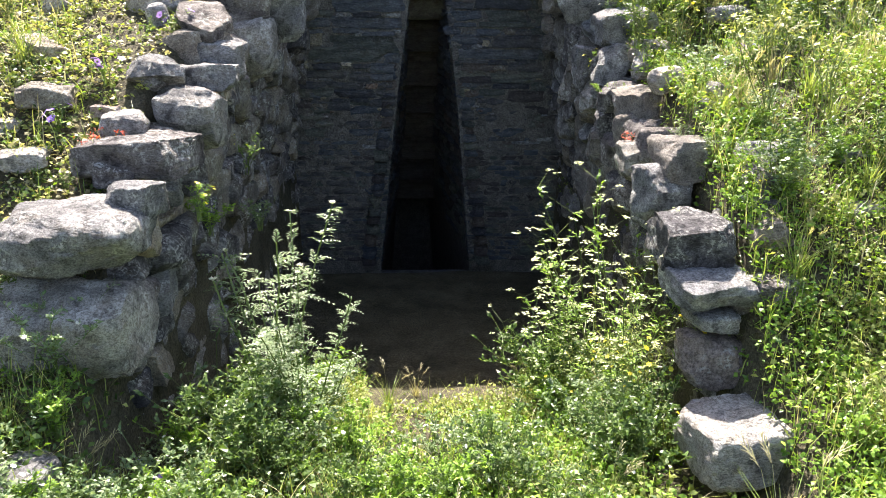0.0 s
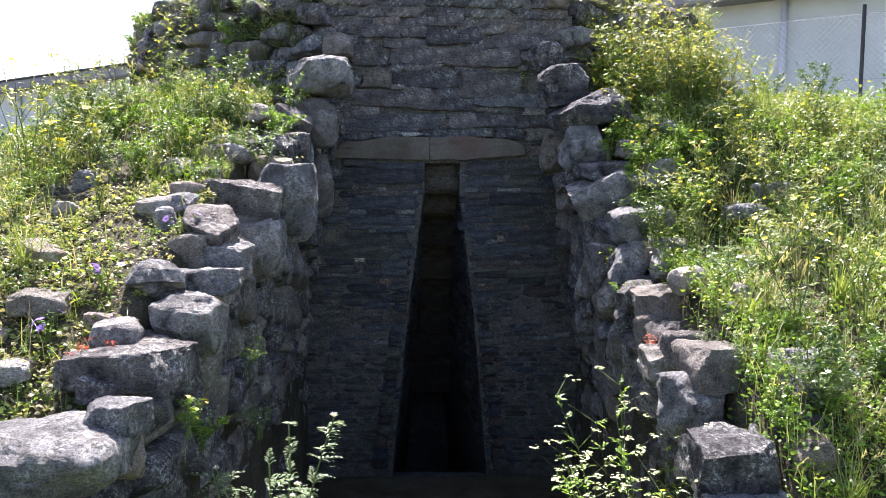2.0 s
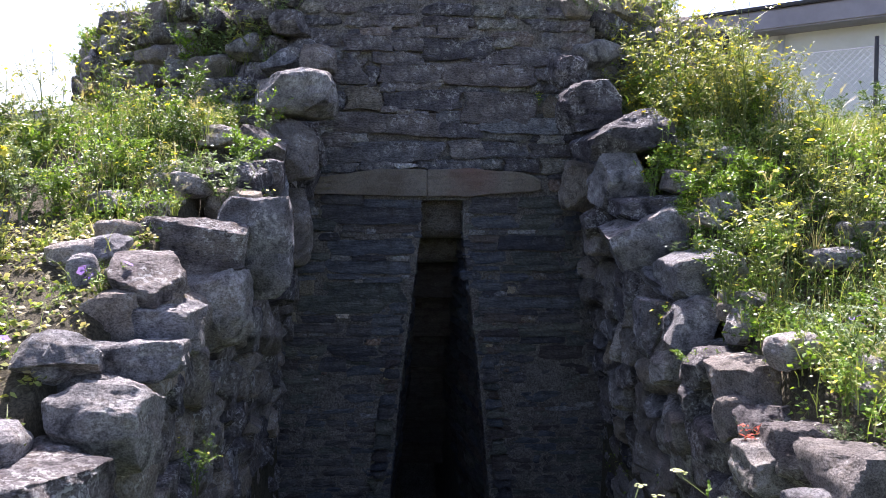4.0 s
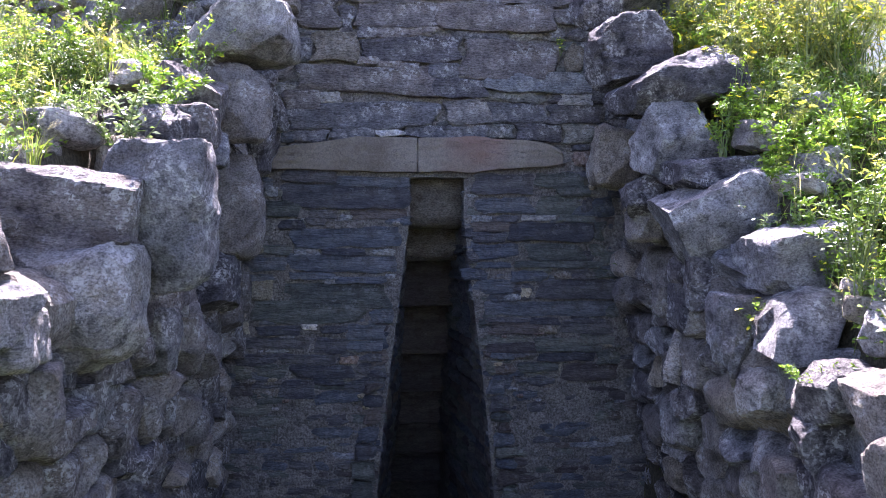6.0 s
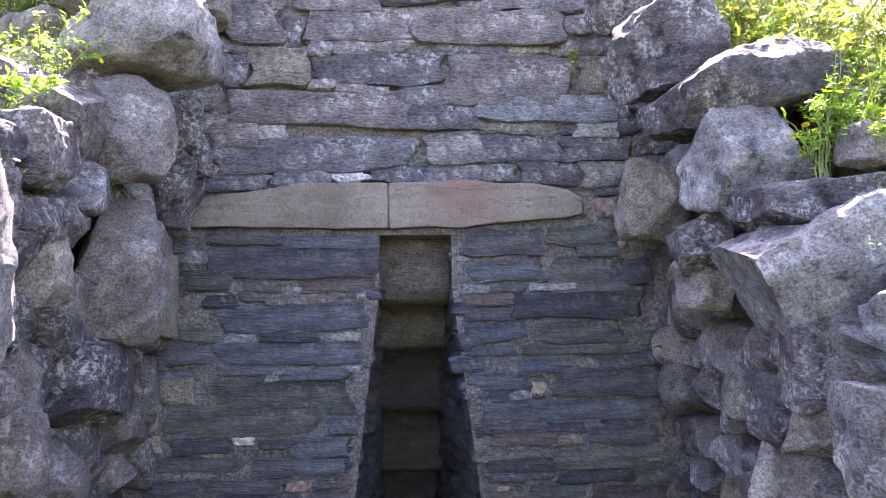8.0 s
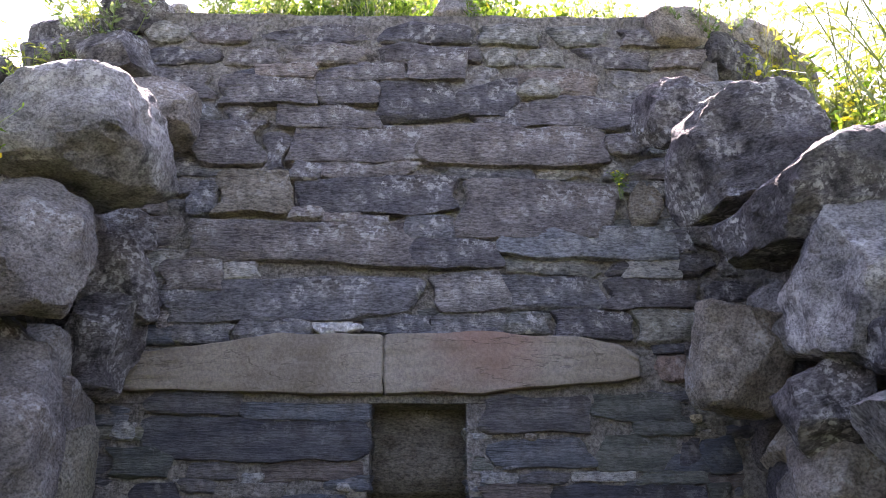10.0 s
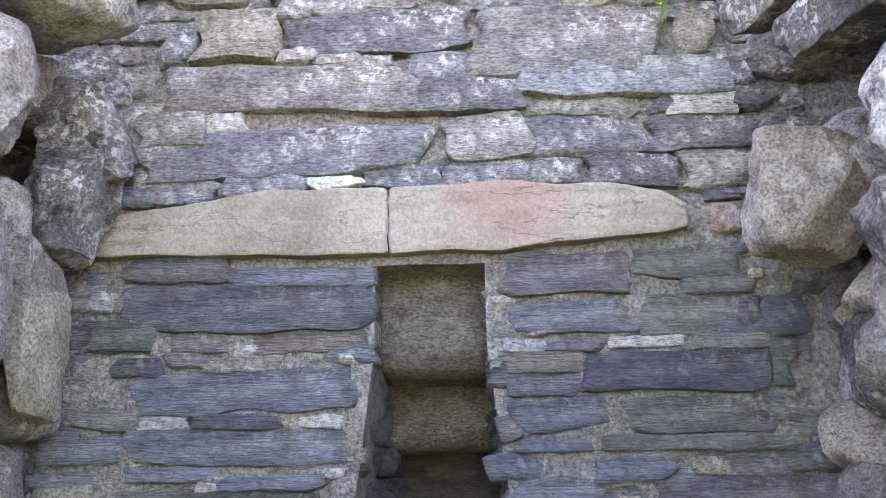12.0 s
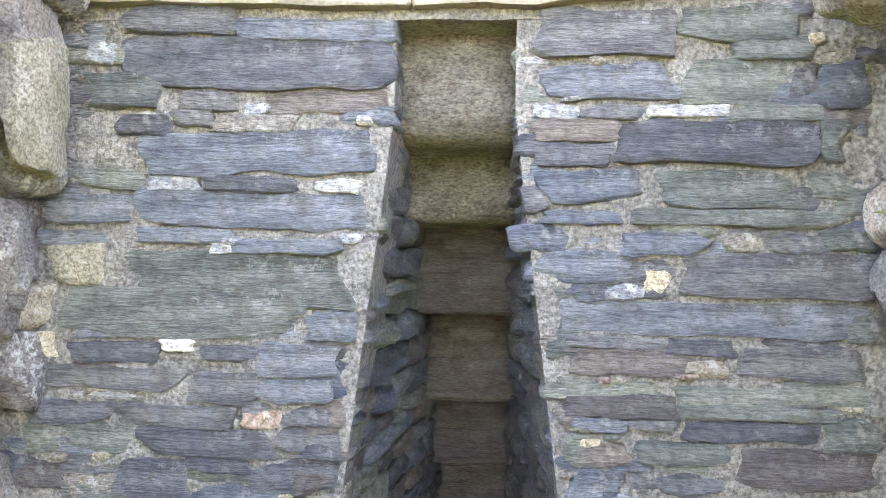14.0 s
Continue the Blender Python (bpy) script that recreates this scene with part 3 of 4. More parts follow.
def lay_facade():
    rng = random.Random(5)
    taken, seed, rest = [], 100, []
    for rows in (LOWER_LEFT_A, LOWER_LEFT_B, LOWER_LEFT_C, LOWER_RIGHT_A, LOWER_RIGHT_B, LOWER_RIGHT_C, UPPER_A, UPPER_B, UPPER_C):
        for x, z, w, h, tone in rows:
            seed += 1
            deep = 0.10 if w < 0.14 else 0.16
            grow = 0.012 if z < 2.6 else 0.026
            skin = WEATHERED.get(tone, TONES[tone]) if z > 2.6 else TONES[tone]
            proud = rng.uniform(0.0, 0.012)
            stone("stone", (x, face_y(z) + deep / 2 - proud, z), w + grow, deep, h + grow * 0.8, skin, facade, seed,
                  lean=rng.uniform(-1.5, 1.5), boxy=20 if w > 0.15 else 7, facets=5, rough=0.035, n=10, cut=(0.8, 0.97), wave=0.22)
            taken.append((x, z, w, h))
    taken.append((-0.19, 2.49, 1.52, 0.17))
    z = 0.02
    while z < 3.55:
        low = z < 2.40
        h = rng.uniform(0.022, 0.075) if low else rng.uniform(0.05, 0.13)
        zc = z + h / 2
        for x0, x1 in (((wall_left(6.7, zc) - 0.1, SLOT_MID - slot_half(zc) + 0.01), (SLOT_MID + slot_half(zc) - 0.01, wall_right(6.7, zc) + 0.1)) if low else ((-1.18 if zc < 2.8 else -1.0, 0.98 if zc < 2.8 else 0.85),)):
            x = x0
            while x < x1 - 0.03:
                w = min(rng.uniform(0.06, 0.30) if low else rng.uniform(0.10, 0.45), x1 - x)
                if x1 - x - w < 0.06:
                    w = x1 - x
                if clear_of(x + w / 2, zc, w, h, taken):
                    seed += 1
                    if zc < 1.0:
                        rest.append((x + w / 2, zc, w, h, seed, rng.choice((0, 1, 1, 2, 5))))
                        x += w
                        continue
                    tone = rng.choice((0, 0, 1, 1, 1, 2, 2, 5, 3 if h < 0.05 else 1, 4 if w < 0.15 else 0))
                    stone("stone", (x + w / 2, face_y(zc) + 0.075 - rng.uniform(-0.006, 0.012), zc), w + 0.006, 0.13, h + 0.006, TONES[tone] if low else WEATHERED.get(tone, TONES[tone]), facade, seed,
                          lean=rng.uniform(-2.5, 2.5), boxy=7, facets=4, rough=0.06, n=6, cut=(0.78, 0.97), wave=0.34)
                x += w
        z += h
    for tone in (0, 1, 2, 5):
        verts, faces = [], []
        for x, zc, w, h, seed, kind in rest:
            if kind == tone:
                v, f = stone_mesh(w + 0.006, 0.13, h + 0.006, seed, boxy=7, facets=4, rough=0.06, n=6, cut=(0.78, 0.97), wave=0.34)
                a = len(verts)
                verts.extend(v + np.array((x, face_y(zc) + 0.07, zc)))
                faces.extend([[a + q for q in face] for face in f])
        tagged(mesh_object("low_courses", verts, faces, TONES[tone], facade, smooth=True), kind="stuff")
    for i in range(80):
        zc = rng.uniform(1.25, 2.38)
        lo, hi = (wall_left(6.7, zc), SLOT_MID - slot_half(zc) - 0.02) if i % 2 else (SLOT_MID + slot_half(zc) + 0.02, wall_right(6.7, zc))
        w = rng.uniform(0.02, 0.06)
        x = rng.uniform(lo, hi)
        if clear_of(x, zc, w, 0.02, taken):
            stone("chip", (x, face_y(zc) + 0.008, zc), w, 0.04, rng.uniform(0.012, 0.026), TONES[rng.choice((3, 4, 7, 2, 0, 6))], facade, 9000 + i, lean=rng.uniform(-8, 8), boxy=3, facets=4, rough=0.05, n=4)
    # the cracked ochre lintel, two blocks end to end
    for x0, x1, seed in ((-0.952, -0.199, 41), (-0.198, 0.528, 44)):
        v = cube_grid(26)[0].copy()
        v /= (np.abs(v) ** 40).sum(axis=1, keepdims=True) ** (1 / 40)
        x = (x0 + x1) / 2 + v[:, 0] * (x1 - x0) / 2
        top, low = np.interp(x, LINTEL_X, LINTEL_TOP), np.interp(x, LINTEL_X, LINTEL_LOW)
        wob = np.array([noise.noise(Vector((a * 7, b * 3, seed))) + 0.5 * noise.noise(Vector((a * 19, b * 6, seed))) for a, b in zip(x, v[:, 2])])
        dent = np.array([noise.noise(Vector((a * 11, seed, b * 2.5))) + 0.5 * noise.noise(Vector((a * 34, seed, b * 7))) for a, b in zip(x, v[:, 2])])
        z = (top + low) / 2 + v[:, 2] * (top - low) / 2 + 0.007 * wob * np.abs(v[:, 2])
        y = face_y(2.5) + 0.085 + 0.11 * v[:, 1] + 0.005 * dent
        ob = mesh_object("lintel_stone", np.stack((x + 0.004 * dent, y, z), axis=1), cube_grid(26)[1], LINTEL, facade, "ochre lintel block with a reddish stain", smooth=True)
        ob.data.set_sharp_from_angle(angle=radians(30))
    # a white-painted patch of plaster on the joint above the lintel
    stone("plaster_patch", (-0.336, face_y(2.62) + 0.012, 2.62), 0.155, 0.05, 0.046, WHITEWASH, facade, 61, lean=-4, boxy=5, facets=10, rough=0.09, n=14, cut=(0.7, 0.94), wave=0.5)["label"] = "white paint mark on stone"


# ---- passage behind the doorway: stepped ceiling slabs, side walls, steps down ----
def passage():
    ceiling = tagged(new("passage_ceiling"), "stepped stone slabs descending as the roof of a dark stair", "ceiling", kind="structure")
    bottoms = (2.15, 1.975, 1.70, 1.37, 1.07, 0.78, 0.48, 0.18, -0.12)
    top = 2.56
    for i, low in enumerate(bottoms):
        y = 6.80 + 0.33 * i
        half = 0.20 + slot_half(max(low, 0)) * 0.9
        stone("ceiling_slab", (SLOT_MID, y + 0.28, (low + top) / 2), 2 * half, 0.50, top - low, TONES[4 if i < 2 else 5], ceiling, 700 + i, boxy=3.6 if i == 0 else 6 if i == 1 else 14, facets=2, rough=0.02, n=14, cut=(0.88, 0.97))
        top = low + 0.24
    def half_at(y, z):
        return 0.135 + max(2.24 - 0.85 * (y - 6.8) - z, 0.0) * 0.128

    for side in (-1, 1):
        wall = tagged(new("passage_wall"), "dark slate side wall of the narrow stair passage", "wall", kind="structure")
        verts, faces, ys, zs = [], [], (6.95, 7.6, 8.4, 10.4), (-2.0, 0, 0.5, 1.0, 1.5, 2.2, 2.6)
        for z in zs:
            for y in ys:
                verts.append((SLOT_MID + side * (half_at(y, z) + 0.03), y, z))
        for i in range(len(zs) - 1):
            for k in range(len(ys) - 1):
                a = i * len(ys) + k
                q = (a, a + 1, a + 1 + len(ys), a + len(ys))
                faces.append(q if side < 0 else q[::-1])
        body = mesh_object("wall_body", verts, faces, MORTAR, wall)
        body.modifiers.new("thickness", "SOLIDIFY").thickness = 0.2
        rng = random.Random(60 + side)
        z = 0.0
        while z < 2.3:
            h = rng.uniform(0.05, 0.11)
            y = 6.74
            while y < 8.3:
                w = rng.uniform(0.14, 0.36)
                zc = z + h / 2
                slope = math.degrees(math.atan(0.128 * 0.85)) * side
                stone("stone", (SLOT_MID + side * (half_at(y + w / 2, zc) + 0.06), y + w / 2, zc), 0.12, w + 0.004, h + 0.004, TONES[rng.choice((0, 1, 2, 5))], wall, 800 + int(z * 900 + y * 70),
                      turn=slope, boxy=7, facets=4, rough=0.06, n=5, wave=0.2)
                y += w
            z += h
    stair = tagged(new("stair"), "worn dark stone steps going down into the well", "stair", kind="structure")
    for i in range(8):
        v, f = stone_mesh(1.3, 0.42, 0.24, 900 + i, boxy=12, facets=1, rough=0.01, n=4)
        mesh_object("step", v + np.array((SLOT_MID, 7.0 + 0.33 * i, -0.30 - 0.2 * i)), f, TONES[1], stair)
    bm = box_bm(-1.2, 1.0, 10.35, 10.6, -2.5, 3.2)
    tagged(part("wall_passage_end", bm, MORTAR), "dark stone end wall of the stair passage", "wall", kind="structure")


# ---- walls of the cut ----
ROUND = dict(boxy=3.4, facets=7, cut=(0.74, 0.95))
SPLIT = dict(boxy=8, facets=16, cut=(0.58, 0.90))


def lay_wall(name, groups, wall_x, side, label):
    """A retaining wall: the rocks that stand out, and smaller ones set back between them."""
    wall = tagged(new(name), label, "wall", kind="structure")
    rng = random.Random(20 + side)
    taken, seed = [], 2000 + 500 * side
    for rows in groups:
        for x, y, z, w, deep, h, tone, lean in rows:
            seed += 1
            if h < 0.72 * w and w < 0.40:
                shape = dict(boxy=12, facets=9, cut=(0.76, 0.95))
            elif tone in (0, 2, 4):
                shape = dict(boxy=5, facets=12, cut=(0.68, 0.93))
            else:
                shape = dict(boxy=9, facets=14, cut=(0.64, 0.92))
            stone("rock", (x, y, z), w * 1.06 + 0.015, deep * 1.06, h * 1.06 + 0.02, ROCKS[tone], wall, seed, turn=rng.uniform(-9, 9), lean=lean + rng.uniform(-4, 4), tip=rng.uniform(-5, 5), rough=0.055, n=22, **shape)
            taken.append((y, z, deep, h))
    z = 0.0
    while z < 3.2:
        h = rng.uniform(0.10, 0.20)
        zc = z + h / 2
        y = 3.05
        while y < 6.62:
            w = rng.uniform(0.12, 0.34)
            yc = y + w / 2
            cap = float(np.interp(yc, SIDE_Y, SIDE_Z)) + 0.02 - (right_drop(yc) if side > 0 else 0.0)
            base = float(np.interp(yc, FLOOR_Y, FLOOR_Z))
            if base - 0.15 < zc and zc + h / 2 < cap + (0.07 if side < 0 else -0.02) and clear_of(yc, zc, w, h, taken):
                seed += 1
                deep = rng.uniform(0.24, 0.36)
                stone("rock", (wall_x(yc, max(zc, 0.8)) + side * (deep / 2 + rng.uniform(-0.03, 0.04)), yc, zc), deep, w + 0.06, h + 0.05, ROCKS[rng.choice((0, 1, 1, 1, 2, 2, 4))], wall, seed,
                      turn=rng.uniform(-9, 9), tip=rng.uniform(-9, 9), rough=0.055, n=13, **(SPLIT if rng.random() < 0.85 else ROUND))
            y += w
        z += h
    return wall


# ---- far building and fence ----
def place_on(a, b):
    """A frame at a whose x axis runs to b."""
    d = Vector((b[0] - a[0], b[1] - a[1], 0))
    return Matrix.Translation((a[0], a[1], 0)) @ Matrix.Rotation(math.atan2(d.y, d.x), 4, "Z"), d.length


def shed():
    m, run = place_on((-21.75, 40.67), (13.63, 9.56))
    house = tagged(new("shed_building"), "long low white plastered building with a flat grey concrete roof", "building")
    house.matrix_basis = m
    part("wall", box_bm(0, run, 0.6, 6, 2.123, 5.673), PLASTER, house)
    part("roof", box_bm(-0.6, run + 0.5, 0.05, 6.5, 5.675, 6.043, 0.03), ROOFING, house)
    part("roof_edge", box_bm(-0.65, run + 0.55, 0.0, 6.55, 6.046, 6.113, 0.015), STEEL, house)
    for x in (6.0, 17.0, 37.56):
        bm = bmesh.new()
        bmesh.ops.create_cone(bm, cap_ends=True, segments=12, radius1=0.06, radius2=0.06, depth=3.3)
        bmesh.ops.translate(bm, vec=(x, 0.52, 3.97), verts=bm.verts)
        part("downpipe", bm, PVC, house, smooth=True)


def fence():
    m, run = place_on((1.2, 16.5), (10.0, 8.8))
    thing = tagged(new("wire_fence"), "chain-link wire fence on thin dark steel posts", "fence")
    thing.matrix_basis = m
    foot, top = 2.9, 4.62
    for k in range(5):
        bm = bmesh.new()
        bmesh.ops.create_cone(bm, cap_ends=True, segments=8, radius1=0.028, radius2=0.028, depth=2.2)
        bmesh.ops.translate(bm, vec=(1.62 + 2.46 * k, 0, foot + 0.75), verts=bm.verts)
        part("post", bm, STEEL, thing)
    verts, faces = [], []

    def strand(p, q, r):
        a = len(verts)
        for c in (p, q):
            verts.extend([(c[0], c[1] - r, c[2] - r), (c[0], c[1] + r, c[2] - r), (c[0], c[1], c[2] + r)])
        faces.extend([(a, a + 1, a + 4, a + 3), (a + 1, a + 2, a + 5, a + 4), (a + 2, a, a + 3, a + 5)])
    high = top - foot
    s = -high
    while s < run:
        for sign in (1, -1):
            x0, x1 = (s, s + high) if sign > 0 else (s + high, s)
            z0, z1 = foot, top
            if min(x0, x1) >= 0 and max(x0, x1) <= run:
                strand((x0, 0, z0), (x1, 0, z1), 0.0038)
        s += 0.09
    for z in (foot + 0.05, foot + 0.8, top):
        strand((0, 0, z), (run, 0, z), 0.005)
    mesh_object("wire_mesh", verts, faces, WIRE, thing)


shed()
fence()
passage()
lay_facade()
left_wall = lay_wall("wall_left_rocks", (LEFT_END, LEFT_BANK, LEFT_HIGH, LEFT_FACE), wall_left, -1, "rough retaining wall of grey granite and schist rocks")
right_wall = lay_wall("wall_right_rocks", (RIGHT_HIGH, RIGHT_FACE, RIGHT_END, RIGHT_BANK), wall_right, 1, "rough retaining wall of grey rocks and slanting slabs")


def loose_rocks(parent, side, wall_x, count, seed0):
    """Half-sunk rocks along the edge of the bank behind the wall."""
    rng = random.Random(seed0)
    for i in range(count):
        y = rng.uniform(3.3, 6.6)
        x = wall_x(y, 1.4) + side * rng.choice((rng.uniform(0.16, 0.40), rng.uniform(0.3, 1.2)))
        w, h = rng.uniform(0.10, 0.30), rng.uniform(0.08, 0.15)
        stone("rock", (x, y, ground(x, y) + h * 0.10), w, w * rng.uniform(0.7, 1.0), h, ROCKS[rng.choice((0, 0, 1, 2, 3, 3, 4))], parent, seed0 + i,
              turn=rng.uniform(0, 360), tip=rng.uniform(-12, 12), lean=rng.uniform(-12, 12), rough=0.05, n=12, **(SPLIT if rng.random() < 0.6 else ROUND))


def end_rocks(parent, seed0):
    """Rocks that close the front end of the right wall against the bank."""
    rng = random.Random(seed0)
    for i in range(14):
        y = rng.uniform(2.85, 3.6)
        x = rng.uniform(0.98, 1.14)
        z = rng.uniform(0.75, float(np.interp(y, SIDE_Y, SIDE_Z)) - 0.02)
        w = rng.uniform(0.16, 0.30)
        stone("rock", (x, y, z), w, w, w * 0.75, ROCKS[rng.choice((0, 1, 2, 3))], parent, seed0 + i, turn=rng.uniform(0, 360), rough=0.05, n=12, **SPLIT)


end_rocks(right_wall, 6400)
loose_rocks(left_wall, -1, wall_left, 22, 6000)
loose_rocks(right_wall, 1, wall_right, 18, 6200)


# ---- rough courses round the front of the mound ----
def ring_wall():
    wall = tagged(new("mound_wall"), "rough dry-stone courses round the overgrown mound", "wall", kind="structure")
    rng = random.Random(77)
    for row in range(6):
        z = 2.92 + 0.145 * row
        a = 180.0
        while a < 360:
            w = rng.uniform(0.16, 0.36)
            step = math.degrees(w / DRUM[2])
            r = DRUM[2] + 0.07 - 0.012 * row + rng.uniform(-0.05, 0.05)
            x, y = DRUM[0] + r * math.cos(radians(a + step / 2)), DRUM[1] + r * math.sin(radians(a + step / 2))
            if not -0.95 < x < 0.78 and z > ground(x, y) - 0.1 and rng.random() < 0.93:
                stone("rock", (x, y, z + rng.uniform(-0.03, 0.03)), w + 0.04, rng.uniform(0.22, 0.32), 0.17 + rng.uniform(-0.03, 0.05), ROCKS[rng.choice((0, 1, 1, 2))], wall, 5000 + row * 100 + int(a),
                      turn=a + step / 2 + 90, tip=rng.uniform(-6, 6), lean=rng.uniform(-6, 6), boxy=4.5, facets=11, rough=0.05, n=8, cut=(0.66, 0.92))
            a += step
    for x in (-0.82, -0.55, -0.2, 0.02, 0.4, 0.66):
        stone("rock", (float(x) + rng.uniform(-0.03, 0.03), 6.88, 3.62 + rng.uniform(-0.03, 0.03)), rng.uniform(0.16, 0.40), 0.34, rng.uniform(0.08, 0.2), ROCKS[rng.choice((0, 1, 1, 2))], wall, 5900 + int(x * 50), boxy=5, facets=11, rough=0.05, n=8)

    for i in range(26):
        a, r = radians(rng.uniform(225, 315)), DRUM[2] * rng.uniform(0.62, 0.93)
        x, y = DRUM[0] + r * math.cos(a), DRUM[1] + r * math.sin(a)
        w = rng.uniform(0.12, 0.34)
        stone("rock", (x, y, dome(x, y) + 0.02), w, w * 0.8, w * 0.6, ROCKS[rng.choice((0, 1, 2))], wall, 5950 + i, turn=rng.uniform(0, 360), rough=0.05, n=9, **SPLIT)


ring_wall()


# ---- plants ----
def leaf_material(name, dark, light, glow=0.32, rough=0.42):
    mat, nt, bsdf = material(name, rough)
    bsdf.inputs["Specular IOR Level"].default_value = 0.4
    geo = nt.nodes.new("ShaderNodeNewGeometry")
    col = ramp(nt, geo.outputs["Random Per Island"], [(0.0, dark), (1.0, light)])
    nt.links.new(col, bsdf.inputs["Base Color"])
    thin = nt.nodes.new("ShaderNodeBsdfTranslucent")
    nt.links.new(mix(nt, 1.0, col, (1.35, 1.35, 0.75), "MULTIPLY"), thin.inputs["Color"])
    blend = nt.nodes.new("ShaderNodeMixShader")
    blend.inputs[0].default_value = glow
    nt.links.new(bsdf.outputs[0], blend.inputs[1])
    nt.links.new(thin.outputs[0], blend.inputs[2])
    nt.links.new(blend.outputs[0], nt.nodes["Material Output"].inputs["Surface"])
    return mat


GREEN = leaf_material("fresh_leaf", (0.06, 0.14, 0.015), (0.27, 0.42, 0.05))
LIME = leaf_material("lime_leaf", (0.13, 0.175, 0.04), (0.37, 0.40, 0.11))
SILVER = leaf_material("silvery_leaf", (0.09, 0.155, 0.055), (0.25, 0.32, 0.165))
DEEP = leaf_material("deep_leaf", (0.035, 0.075, 0.015), (0.12, 0.19, 0.04))
BLADE = leaf_material("grass_blade", (0.11, 0.19, 0.03), (0.38, 0.42, 0.12))
STRAW = leaf_material("dry_straw", (0.30, 0.27, 0.13), (0.52, 0.47, 0.28))
STEM = leaf_material("green_stem", (0.08, 0.13, 0.03), (0.20, 0.24, 0.08), 0.2)
YELLOW = leaf_material("yellow_petal", (0.62, 0.50, 0.02), (0.80, 0.70, 0.06), 0.35)
WHITE = leaf_material("white_petal", (0.62, 0.64, 0.55), (0.80, 0.80, 0.74), 0.35)
VIOLET = leaf_material("violet_petal", (0.16, 0.10, 0.46), (0.28, 0.18, 0.62), 0.35)
RED = leaf_material("red_leaf", (0.34, 0.05, 0.03), (0.55, 0.14, 0.09), 0.35)


class Mesh:
    """Gathers loose leaves, blades and stems into one mesh."""

    def __init__(self):
        self.v, self.f = [], []

    def leaf(self, p, way, up, long, wide):
        side = way.cross(up)
        if side.length < 1e-4:
            side = Vector((1, 0, 0))
        side.normalize()
        a = len(self.v)
        mid = p + way * (long * 0.5) + up * (long * 0.10)
        self.v += [p, mid - side * wide / 2, mid + side * wide / 2, p + way * long - up * (long * 0.08)]
        self.f += [(a, a + 1, a + 2), (a + 1, a + 3, a + 2)]

    def blade(self, p, way, bend, long, wide):
        side = Vector((-way.y, way.x, 0))
        side = side.normalized() if side.length > 1e-4 else Vector((1, 0, 0))
        a = len(self.v)
        for k in range(4):
            t = k / 3
            c = p + Vector((way.x * bend * t * t, way.y * bend * t * t, t - 0.28 * bend * t * t)) * long
            s = side * (wide / 2 * (1 - t) ** 0.6)
            self.v += [c - s, c + s] if k < 3 else [c]
        self.f += [(a, a + 1, a + 3, a + 2), (a + 2, a + 3, a + 5, a + 4), (a + 4, a + 5, a + 6)]

    def stem(self, pts, r0, r1):
        a = len(self.v)
        for i, p in enumerate(pts):
            r = r0 + (r1 - r0) * i / (len(pts) - 1)
            for k in range(3):
                t = 2 * math.pi * k / 3
                self.v.append(p + Vector((r * math.cos(t), r * math.sin(t), 0)))
        for i in range(len(pts) - 1):
            for k in range(3):
                q = (k + 1) % 3
                self.f.append((a + 3 * i + k, a + 3 * i + q, a + 3 * i + 3 + q, a + 3 * i + 3 + k))

    def disc(self, c, n, r, petals=7, cup=0.15):
        t = n.orthogonal().normalized()
        b = n.cross(t)
        a = len(self.v)
        self.v.append(c)
        for k in range(petals * 2):
            q = math.pi * k / petals
            rr = r if k % 2 == 0 else r * 0.72
            self.v.append(c + (t * math.cos(q) + b * math.sin(q)) * rr + n * (r * cup))
        for k in range(petals * 2):
            self.f.append((a, a + 1 + k, a + 1 + (k + 1) % (petals * 2)))

    def make(self, name, mat, parent=None, label=""):
        return mesh_object(name, self.v, self.f, mat, parent, label)


def rand_dir(rng, lift=0.4):
    a = rng.uniform(0, 2 * math.pi)
    return Vector((math.cos(a), math.sin(a), rng.uniform(lift - 0.5, lift + 0.6))).normalized()


UP = Vector((0, 0, 1))


def flower_mesh(name, mat_p, r, petals):
    m = Mesh()
    m.disc(Vector((0, 0, 0)), UP, r, petals, 0.12)
    m.disc(Vector((0, 0, 0.003)), UP, r * 0.38, 5, -0.3)
    me = bpy.data.meshes.new(name)
    me.from_pydata([tuple(v) for v in m.v], [], m.f)
    me.materials.append(mat_p)
    return me


DAISY = flower_mesh("flower_head", YELLOW, 0.017, 9)
BUTTON = flower_mesh("flower_head", YELLOW, 0.011, 6)
PALE = flower_mesh("flower_head", WHITE, 0.012, 7)
BLUE = flower_mesh("flower_head", VIOLET, 0.020, 5)


def head_at(me, p, n, root):
    ob = new("flower_head", me)
    ob.parent = root
    ob.matrix_basis = Matrix.Translation(p) @ n.to_track_quat("Z", "Y").to_matrix().to_4x4()


